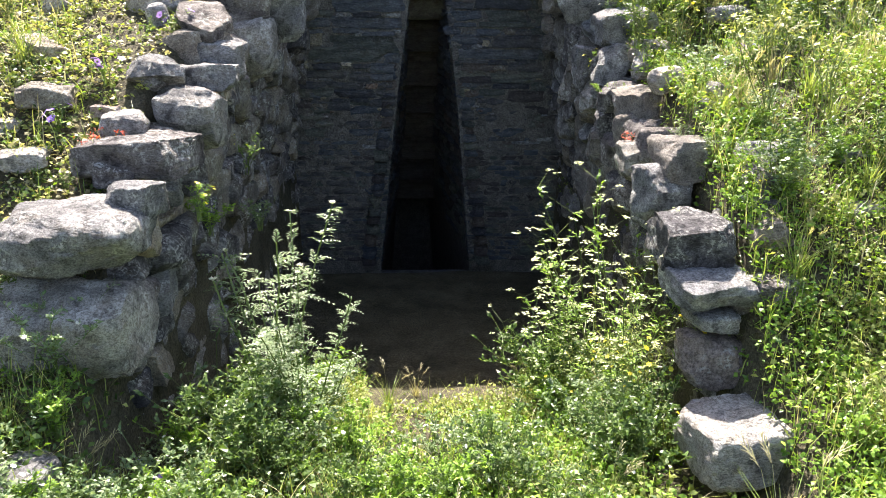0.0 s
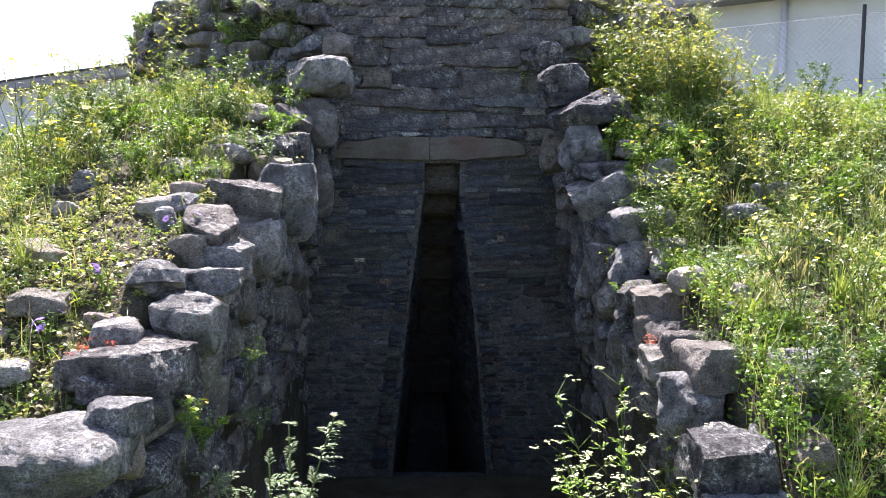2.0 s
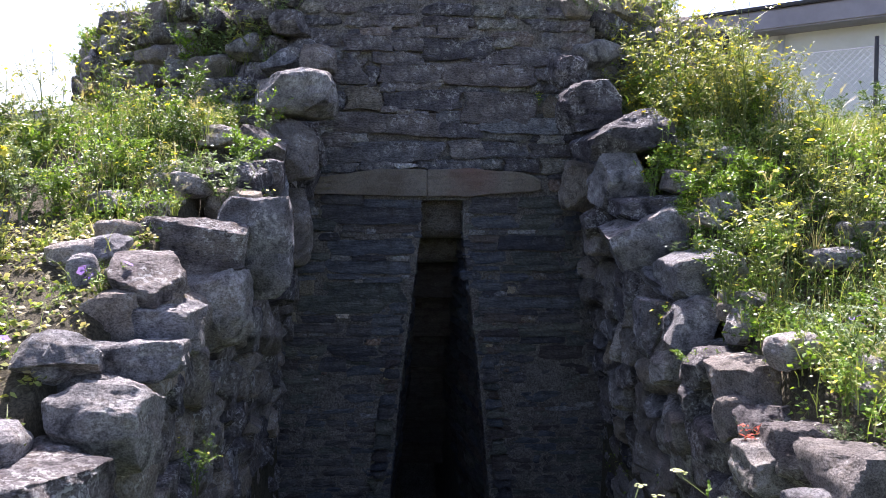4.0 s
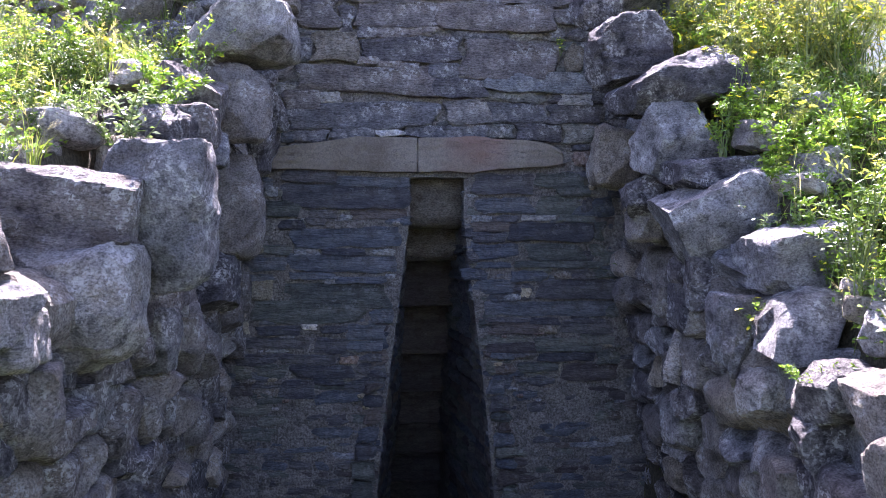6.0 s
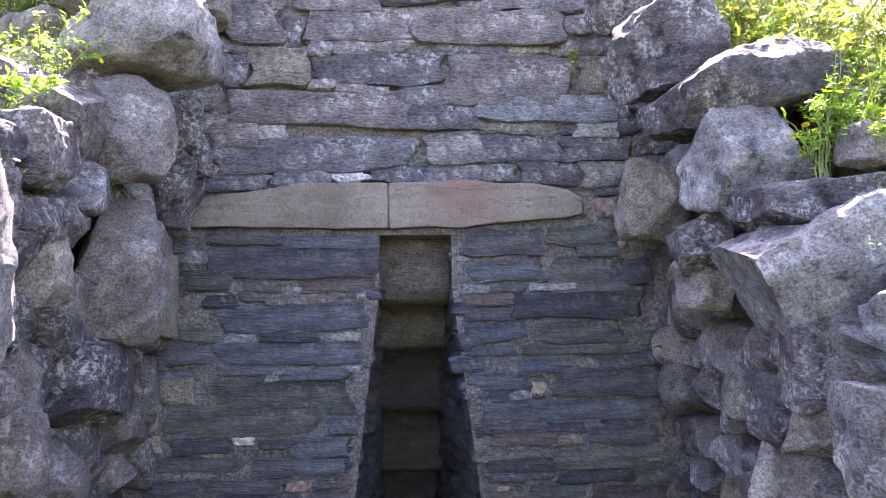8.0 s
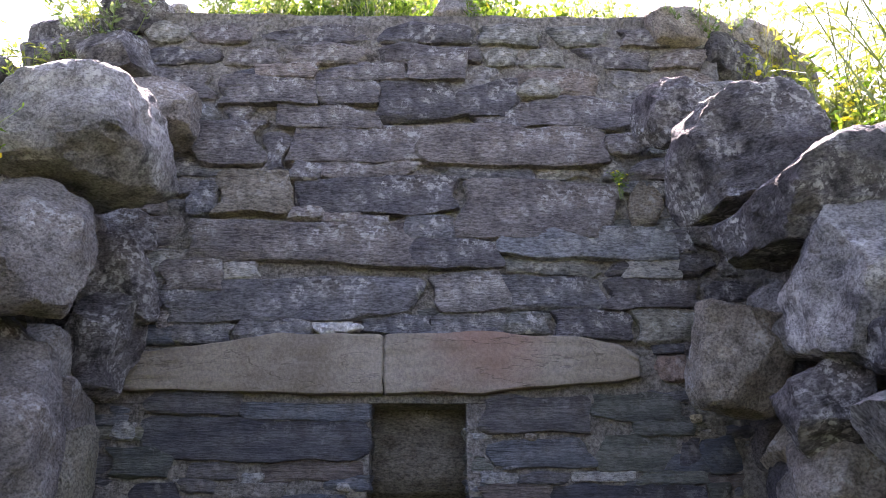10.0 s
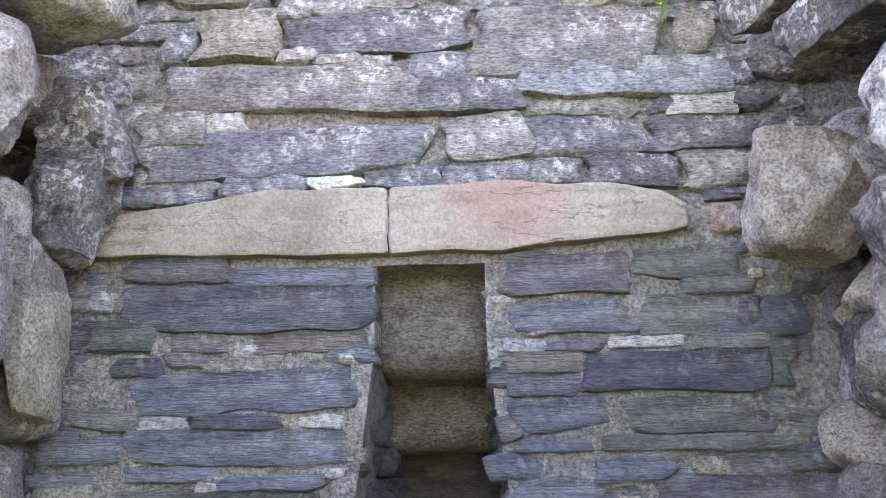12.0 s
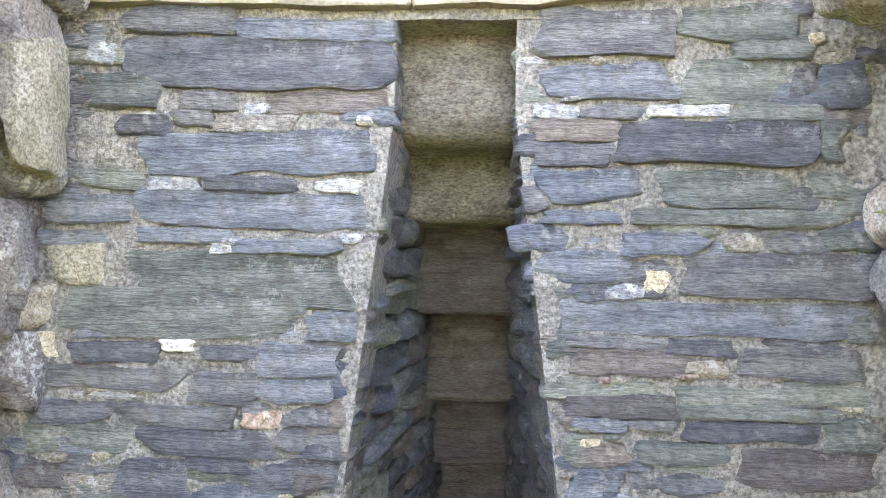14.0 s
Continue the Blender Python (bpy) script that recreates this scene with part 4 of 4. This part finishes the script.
def branchy(seed, high, stems, spread, mat_leaf, leaf_long, leaf_wide, leaves, flower=None, flowers=0, name="weed", label="", droop=0.0, bare=0.15, fork=2):
    """An upright branching weed: stems with forks, small leaves all along, flower heads on the tips."""
    rng = random.Random(seed)
    root = tagged(new(name), label, "plant", group="weeds on the banks")
    st, lf, tips = Mesh(), Mesh(), []
    for _ in range(stems):
        d = rand_dir(rng, 0.0)
        d.z = 0
        lean = rng.uniform(0.1, 1.0) * spread
        tall = high * rng.uniform(0.6, 1.0)
        pts = [Vector((0, 0, -0.03)) + d * 0.02]
        for k in range(1, 6):
            t = k / 5
            pts.append(Vector((d.x * lean * t ** 1.4 * high, d.y * lean * t ** 1.4 * high, tall * (t - droop * t * t))) + rand_dir(rng) * 0.012)
        if stems <= 5:
            st = Mesh()
        st.stem(pts, 0.0035, 0.0012)
        lines = [pts]
        for _ in range(fork):
            b = rng.randint(2, 4)
            e = pts[b] + (rand_dir(rng, 0.7) * high * rng.uniform(0.15, 0.34))
            mid = (pts[b] + e) / 2 + UP * 0.01
            st.stem([pts[b], mid, e], 0.0022, 0.001)
            lines.append([pts[b], mid, e])
        if stems <= 5:
            st.make("stem", STEM, root)
        for line in lines:
            tips.append((line[-1], (line[-1] - line[-2]).normalized()))
            for _ in range(max(2, leaves // (stems * len(lines)))):
                t = rng.uniform(bare, 1.0) * (len(line) - 1)
                i = min(int(t), len(line) - 2)
                p = line[i].lerp(line[i + 1], t - i)
                way = rand_dir(rng, 0.35)
                q = leaf_long * rng.uniform(0.5, 1.2)
                lf.leaf(p, way, (UP * 0.7 + rand_dir(rng)).normalized(), q, q * leaf_wide)
                if rng.random() < 0.5:
                    p2 = p + way * q * 0.6
                    w2 = (way + rand_dir(rng, 0.2) * 0.9).normalized()
                    lf.leaf(p2, w2, (UP * 0.7 + rand_dir(rng)).normalized(), q * 0.7, q * leaf_wide * 0.7)
    if stems > 5:
        st.make("stem", STEM, root)
    lf.make("leaves", mat_leaf, root)
    rng.shuffle(tips)
    for p, d in tips[:flowers]:
        head_at(flower, p, (d + UP * 0.8).normalized(), root)
    return root


def umbel(seed, high, label):
    """Tall parsley-like plant: forked stems, lobed leaves, flat greenish-white umbels."""
    rng = random.Random(seed)
    root = tagged(new("umbel_plant"), label, "plant", group="umbel plants by the walls")
    st, lf = Mesh(), Mesh()
    for s in range(5):
        d = rand_dir(rng, 0)
        d.z = 0
        tall = high * rng.uniform(0.6, 1)
        pts = [d * 0.03 + Vector((0, 0, -0.03))] + [Vector((d.x, d.y, 0)) * (0.30 * high * (k / 5) ** 1.3) + UP * tall * k / 5 + rand_dir(rng) * 0.012 for k in range(1, 6)]
        st.stem(pts, 0.005, 0.002)
        for b in (2, 3, 4, 5):
            for _ in range(2):
                e = pts[b] + rand_dir(rng, 0.75) * high * rng.uniform(0.08, 0.2)
                st.stem([pts[b], (pts[b] + e) / 2, e], 0.002, 0.001)
                head = Mesh()
                for _ in range(9):
                    o = rand_dir(rng, 0.5) * rng.uniform(0.008, 0.026)
                    head.disc(e + o, (UP + o * 10).normalized(), rng.uniform(0.006, 0.010), 4, 0.1)
                head.make("umbel", PALE_GREEN, root)
        for _ in range(26):
            k = rng.randint(0, 4)
            p = pts[k].lerp(pts[k + 1], rng.random())
            way = rand_dir(rng, 0.25)
            for j in range(5):
                w2 = (way + rand_dir(rng, 0.1) * 0.6).normalized()
                lf.leaf(p + way * (0.012 * j), w2, UP, rng.uniform(0.018, 0.034), rng.uniform(0.010, 0.018))
    st.make("stem", STEM, root)
    lf.make("leaves", GREEN, root)
    return root


PALE_GREEN = leaf_material("greenish_umbel", (0.34, 0.40, 0.16), (0.62, 0.66, 0.40), 0.35)


def thistle(seed, high, label):
    """Silvery thistle: arching stems with long toothed leaves and white heads."""
    rng = random.Random(seed)
    root = tagged(new("thistle"), label, "plant")
    lf = Mesh()
    for s in range(9):
        d = rand_dir(rng, 0)
        d.z = 0
        tall = high * rng.uniform(0.55, 1)
        pts = [d * 0.03 + Vector((0, 0, -0.03))] + [d * (0.27 * high * (k / 5) ** 1.2) + UP * tall * k / 5 + rand_dir(rng) * 0.012 for k in range(1, 6)]
        st = Mesh()
        st.stem(pts, 0.006, 0.003)
        st.make("stem", STEM, root)
        for _ in range(36):
            k = rng.randint(0, 4)
            p = pts[k].lerp(pts[k + 1], rng.random())
            way = rand_dir(rng, 0.25)
            n = 6
            long = rng.uniform(0.06, 0.12)
            for j in range(n):
                c = p + way * (long * j / n) - UP * (0.25 * long * (j / n) ** 2)
                for sgn in (-1, 1):
                    out = (way * 0.7 + way.cross(UP) * sgn + rand_dir(rng) * 0.3).normalized()
                    lf.leaf(c, out, UP, long * 0.30 * (1.1 - j / n), long * 0.085)
        if s < 4:
            head = Mesh()
            for _ in range(64):
                o = rand_dir(rng, 0.9)
                head.leaf(pts[-1], o, UP, rng.uniform(0.012, 0.022), 0.0035)
            head.make("flower_head", WHITE, root, "white thistle head")
    lf.make("leaves", SILVER, root)
    return root


def tuft(seed, high, blades, label, mat=None, spikes=4):
    """A tuft of grass with seed spikes."""
    rng = random.Random(seed)
    root = tagged(new("grass_tuft"), label, "grass", group="grass tufts on the banks")
    m, sp = Mesh(), Mesh()
    for _ in range(blades):
        d = rand_dir(rng, 0)
        m.blade(d * rng.uniform(0, 0.04) * Vector((1, 1, 0)), d, rng.uniform(0.1, 0.9), high * rng.uniform(0.45, 1.0), rng.uniform(0.004, 0.009))
    m.make("foliage", mat or BLADE, root)
    for _ in range(spikes):
        d = rand_dir(rng, 0)
        top = Vector((d.x * 0.3 * high, d.y * 0.3 * high, high * rng.uniform(0.8, 1.1)))
        sp.stem([Vector((0, 0, 0)), top * 0.55 + UP * 0.02, top], 0.0016, 0.0009)
        way = (Vector((d.x, d.y, 0.7))).normalized()
        for j in range(14):
            sp.leaf(top + way * (0.006 * j), (way + rand_dir(rng, 0.3) * 0.45).normalized(), UP, 0.05, 0.0035)
    if spikes:
        sp.make("seed_head", STRAW, root, "bristly seed spikes")
    return root


def surface(x, y):
    inside = math.hypot(x - DRUM[0], y - DRUM[1]) < DRUM[2] - 0.05 and y > 6.9
    return dome(x, y) if inside else ground(x, y)


def set_down(ob, x, y, z=None, size=1.0, turn=0.0):
    ob.matrix_basis = pose(x, y, surface(x, y) - 0.01 if z is None else z, 0, 0, turn) @ Matrix.Diagonal((size, size, size, 1))


def spread(models, spots, rng, grow=(0.7, 1.2)):
    """The models themselves and copies of them on the spots (x, y, size)."""
    for i, (x, y, size) in enumerate(spots):
        model = models[i % len(models)]
        if i < len(models):
            ob = model
        else:
            ob = copy_thing(model, Matrix())
        set_down(ob, x, y, None, size * rng.uniform(*grow), rng.uniform(0, 360))


def bank_spots(rng, count, x0, x1, y0, y1, keep=lambda x, y: True):
    out = []
    while len(out) < count:
        x, y = rng.uniform(x0, x1), rng.uniform(y0, y1)
        if keep(x, y):
            out.append((x, y, 1.0))
    return out


def off_walls(x, y):
    if 2.95 < y < 6.9:
        return x < wall_left(y, 1.5) - 0.2 or x > wall_right(y, 1.5) + 0.12
    return True


def in_cut(x, y):
    if 0.55 < x < 1.08 and 2.2 < y < 2.95:
        return False
    if y < 2.95:
        return True
    return y < 4.7 and wall_left(y, 0.6) + 0.1 < x < wall_right(y, 0.6) - 0.08


prng = random.Random(11)
daisies = [branchy(200 + i, 0.34 + 0.05 * i, 7, 0.55, LIME if i % 2 else GREEN, 0.035, 0.28, 260, DAISY if i < 2 else BUTTON, 8, "yellow_daisy_plant", "branching green weed with small yellow daisy heads") for i in range(4)]
bushes = [branchy(240 + i, 0.30 + 0.06 * i, 10, 0.8, (GREEN, SILVER, DEEP)[i], 0.034, 0.36, 520, PALE, (0, 6, 0)[i], "leafy_weed", ("bushy bright green leafy weed", "bushy greyish-green weed with pale flowers", "dense dark green leafy weed")[i]) for i in range(3)]
tall = [branchy(260 + i, 0.62 + 0.1 * i, 5, 0.3, LIME, 0.04, 0.22, 170, BUTTON, 10, "tall_weed", "tall thin yellow-green weed with small yellow flowers", bare=0.1, fork=3) for i in range(2)]
tufts = [tuft(280 + i, 0.22 + 0.07 * i, 46, "tuft of green wild grass with bristly seed spikes") for i in range(3)] + [tuft(290, 0.26, 40, "tuft of half-dry straw-coloured grass", STRAW, 6)]

spread(daisies, bank_spots(prng, 22, 1.0, 2.4, 5.0, 6.9, off_walls) + bank_spots(prng, 40, 0.95, 1.9, 6.1, 7.0, off_walls) + bank_spots(prng, 40, -2.3, 1.9, 6.95, 8.4, off_walls), prng)
spread([copy_thing(d, Matrix()) for d in daisies], bank_spots(prng, 40, -2.6, -1.15, 5.0, 6.9, off_walls) + bank_spots(prng, 8, -3.0, -1.9, 3.9, 5.0, off_walls), prng, (0.45, 0.8))
for x, y in ((-2.25, 5.0), (-2.12, 5.15)):
    set_down(copy_thing(daisies[1], Matrix()), x, y, None, 1.35, 40 * x)
spread(bushes, bank_spots(prng, 20, -2.8, -1.3, 4.9, 6.9, off_walls) + bank_spots(prng, 34, 1.0, 2.8, 3.0, 6.9, off_walls) + bank_spots(prng, 34, -2.2, 1.8, 6.98, 8.2, off_walls), prng, (0.6, 1.0))
spread([copy_thing(b, Matrix()) for b in bushes], bank_spots(prng, 24, -1.2, -0.70, 2.8, 3.9, in_cut) + bank_spots(prng, 26, 0.32, 0.78, 2.7, 4.1, in_cut), prng, (0.75, 1.2))
spread([copy_thing(b, Matrix()) for b in bushes], bank_spots(prng, 44, -1.9, 0.45, 1.8, 3.2, in_cut) + bank_spots(prng, 8, -0.45, 0.1, 2.5, 3.1), prng, (0.5, 0.95))
spread(tall, bank_spots(prng, 16, 1.0, 2.4, 2.9, 6.6, off_walls) + bank_spots(prng, 6, -2.8, -2.0, 4.6, 6.6, off_walls) + bank_spots(prng, 10, 1.1, 2.0, 6.2, 6.8) + bank_spots(prng, 6, 0.3, 0.75, 2.8, 4.0, in_cut), prng)
spread(tufts, bank_spots(prng, 4, -2.8, -1.6, 2.4, 5.0, off_walls) + bank_spots(prng, 14, -2.8, -1.3, 5.0, 6.8, off_walls) + bank_spots(prng, 40, 0.95, 2.6, 2.4, 6.8, off_walls) + bank_spots(prng, 10, -1.3, 0.9, 1.8, 4.2, in_cut) + bank_spots(prng, 22, -2.2, 1.9, 7.0, 8.4, off_walls), prng, (0.5, 1.0))

silver_thistle = thistle(301, 0.86, "silvery thistle with white heads at the foot of a rock wall")
set_down(silver_thistle, -0.90, 3.5, None, 1.22)
second = copy_thing(silver_thistle, Matrix())
set_down(second, -0.74, 3.2, None, 0.85, 70)
umbels = [umbel(310 + i, 1.2 - 0.2 * i, "tall umbel plant with flat greenish-white flower clusters") for i in range(2)]
for i, (x, y, s, a) in enumerate(((0.62, 3.85, 0.98, 0), (0.30, 3.90, 0.6, 80), (0.60, 3.5, 0.9, 150), (0.38, 3.45, 0.7, 210), (0.66, 3.1, 0.6, 20), (0.54, 3.75, 0.95, 260), (0.64, 3.65, 0.9, 310))):
    ob = umbels[i] if i < 2 else copy_thing(umbels[i % 2], Matrix())
    set_down(ob, x, y, None, s, a)


# weeds at the foot of the boulders and out of the courses round the mound
spread([copy_thing(b, Matrix()) for b in bushes[:2]], bank_spots(prng, 22, -1.7, -0.8, 2.1, 2.55), prng, (0.6, 0.95))
spread([copy_thing(b, Matrix()) for b in tufts], bank_spots(prng, 6, -1.9, -1.0, 2.1, 2.6) + bank_spots(prng, 6, 1.1, 1.5, 2.2, 2.6), prng, (0.6, 0.95))
for i in range(96):
    a = radians(prng.choice((prng.uniform(196, 252), prng.uniform(290, 340))))
    r = DRUM[2] + 0.10
    model = (daisies[1], bushes[0], tall[0], daisies[3], tufts[1], bushes[1])[i % 6]
    set_down(copy_thing(model, Matrix()), DRUM[0] + r * math.cos(a), DRUM[1] + r * math.sin(a), prng.uniform(2.9, 3.6), prng.uniform(0.6, 1.1), prng.uniform(0, 360))


# a thick stand of flowering weeds beside the brow of the facade
for i in range(26):
    x, y = prng.uniform(0.98, 1.75), prng.uniform(5.9, 7.0)
    set_down(copy_thing((daisies[1], tall[1], daisies[3], daisies[0], tall[0])[i % 5], Matrix()), x, y, None, prng.uniform(1.0, 1.45), prng.uniform(0, 360))


# growth between the rocks along both wall heads and over the brow of the facade
small = (bushes[0], tufts[0], bushes[1], daisies[2], tufts[3], bushes[2], daisies[0], tufts[1])
for i in range(130):
    y = prng.uniform(3.2, 6.6)
    x = (wall_left(y, 1.5) - prng.uniform(0.2, 0.55)) if i % 2 else (wall_right(y, 1.5) + prng.uniform(0.16, 0.55))
    set_down(copy_thing(small[i % 8], Matrix()), x, y, None, prng.uniform(0.3, 0.62) * (0.45 if x < 0 and y < 4.8 else 1.0), prng.uniform(0, 360))
for i in range(34):
    x, y = prng.uniform(-1.0, 0.85), prng.uniform(6.9, 7.4)
    set_down(copy_thing(small[(3 * i) % 8], Matrix()), x, y, None, prng.uniform(0.35, 0.8), prng.uniform(0, 360))


# single flowers and tufts that grow out of the walls
violets = branchy(330, 0.16, 5, 0.6, GREEN, 0.03, 0.25, 40, BLUE, 5, "violet_flower", "small plant with violet-blue flowers among dry weeds")
for i, (x, y) in enumerate(((-1.62, 3.85), (-1.42, 4.25), (-1.75, 3.6), (-1.25, 2.75), (-1.15, 2.5), (1.35, 4.5), (1.5, 4.6))):
    set_down(violets if i == 0 else copy_thing(violets, Matrix()), x, y, None, 1.0, 50 * i)
ruddy = branchy(340, 0.20, 9, 0.9, RED, 0.026, 0.5, 150, BUTTON, 0, "red_weed", "small reddish weed rooted in the rock wall")
for i, (x, y, z) in enumerate(((0.84, 4.25, 1.42), (0.83, 3.55, 1.12), (-1.55, 3.45, 1.55), (0.88, 4.05, 1.36))):
    set_down(ruddy if i == 0 else copy_thing(ruddy, Matrix()), x, y, z, 0.8, 70 * i)
for i, (x, y, z, s) in enumerate(((-1.18, 3.45, 1.35, 0.5), (-1.2, 3.75, 1.2, 0.55), (-1.12, 4.3, 1.35, 0.45), (-1.1, 4.5, 1.0, 0.5), (0.84, 5.2, 1.75, 0.5), (0.82, 4.8, 1.62, 0.5), (1.12, 4.9, 1.66, 0.6), (1.15, 5.25, 1.9, 0.7), (-1.06, 5.5, 2.3, 0.5), (1.0, 5.55, 2.16, 0.8), (1.0, 5.8, 2.45, 0.8), (1.0, 5.35, 2.0, 0.6), (0.93, 5.7, 2.4, 0.8), (-1.15, 5.6, 2.48, 0.9), (-1.12, 5.9, 2.62, 0.8), (-1.2, 5.3, 2.3, 0.9), (0.5, 6.62, 3.0, 0.28))):
    set_down(copy_thing((daisies[0], bushes[0], daisies[2], bushes[1])[i % 4], Matrix()), x, y, z, s, 35 * i)


# ---- low growth: leaves and blades past counting ----
def ground_cover():
    rng = random.Random(31)

    def scatter(count, x0, x1, y0, y1, keep, kinds, blades, size):
        for _ in range(count):
            x, y = rng.uniform(x0, x1), rng.uniform(y0, y1)
            thick = noise.noise(Vector((x * 1.7, y * 1.7, 20)))
            if in_cut(x, y) and abs(x) < 1.2:
                thick += 0.3
            if x > 0.9:
                thick += 0.2
            if not keep(x, y) or thick < rng.uniform(-0.55, 0.05):
                continue
            p = Vector((x, y, surface(x, y)))
            hue = noise.noise(Vector((x * 0.9, y * 0.9, 50))) + rng.uniform(-0.3, 0.3)
            m = kinds[0] if hue > (0.1 if abs(x) > 1.2 else 0.3) else kinds[1] if hue > -0.25 else kinds[2]
            dry = x < -1.2 and 2.9 < y < 4.9
            if dry:
                m = kinds[4] if rng.random() < 0.3 else kinds[0] if rng.random() < 0.6 else m
            high = rng.uniform(0.02, 0.11) * (1 + thick) * size * (0.4 if dry else 1.0)
            for k in range(4):
                way = rand_dir(rng, 0.3)
                q = rng.uniform(0.014, 0.034) * size
                m.leaf(p + Vector((rng.uniform(-0.025, 0.025), rng.uniform(-0.025, 0.025), 0)) * size + UP * high * rng.uniform(0.1, 1), way, (UP * 0.7 + rand_dir(rng)).normalized(), q, q * rng.uniform(0.4, 0.75))
            for _ in range(blades):
                if rng.random() < (0.1 if dry else 0.55):
                    d = rand_dir(rng, 0)
                    kinds[3 if rng.random() < 0.8 else 4].blade(p, d, rng.uniform(0.1, 0.9), rng.uniform(0.06, 0.22) * size ** 0.5, rng.uniform(0.003, 0.006) * size)

    def fade(x, y):
        return rng.random() < math.exp(-1.1 * max(0, abs(x) - 2.6) - 0.9 * max(0, 1.7 - y))

    near = [Mesh() for _ in range(5)]
    scatter(66000, -6.0, -1.1, -1.5, 7.0, lambda x, y: fade(x, y) and off_walls(x, y), near, 1, 1.0)
    scatter(95000, 0.9, 6.0, -1.5, 7.0, lambda x, y: fade(x, y) and off_walls(x, y), near, 1, 1.0)
    scatter(46000, -2.2, 1.9, -1.0, 4.5, lambda x, y: fade(x, y) and in_cut(x, y) and (y < 3.9 or abs(x + 0.12) > 0.42), near, 1, 1.0)
    scatter(14000, -2.8, 2.4, 6.92, 9.2, lambda x, y: math.hypot(x - DRUM[0], y - DRUM[1]) < DRUM[2], near, 1, 1.0)
    scatter(16000, -9.0, 9.0, -5.0, 3.0, lambda x, y: off_walls(x, y) and rng.random() < math.exp(-0.12 * max(0, 1.5 - y) - 0.1 * max(0, abs(x) - 3)), near, 1, 1.3)
    far = [Mesh() for _ in range(5)]
    scatter(22000, 3.0, 15.0, 1.5, 18.0, lambda x, y: True, far, 2, 2.0)
    scatter(17000, -16.0, -3.0, 1.5, 24.0, lambda x, y: True, far, 2, 2.0)
    for group, where in ((near, "banks"), (far, "field")):
        for m, mat, word in zip(group, (LIME, GREEN, DEEP, BLADE, STRAW), ("yellow-green low leaves", "fresh green low leaves", "dark green low leaves", "green grass blades", "dry straw-coloured grass blades")):
            tagged(m.make("ground_cover", mat), word + " covering the " + where, "grass", kind="stuff")


ground_cover()
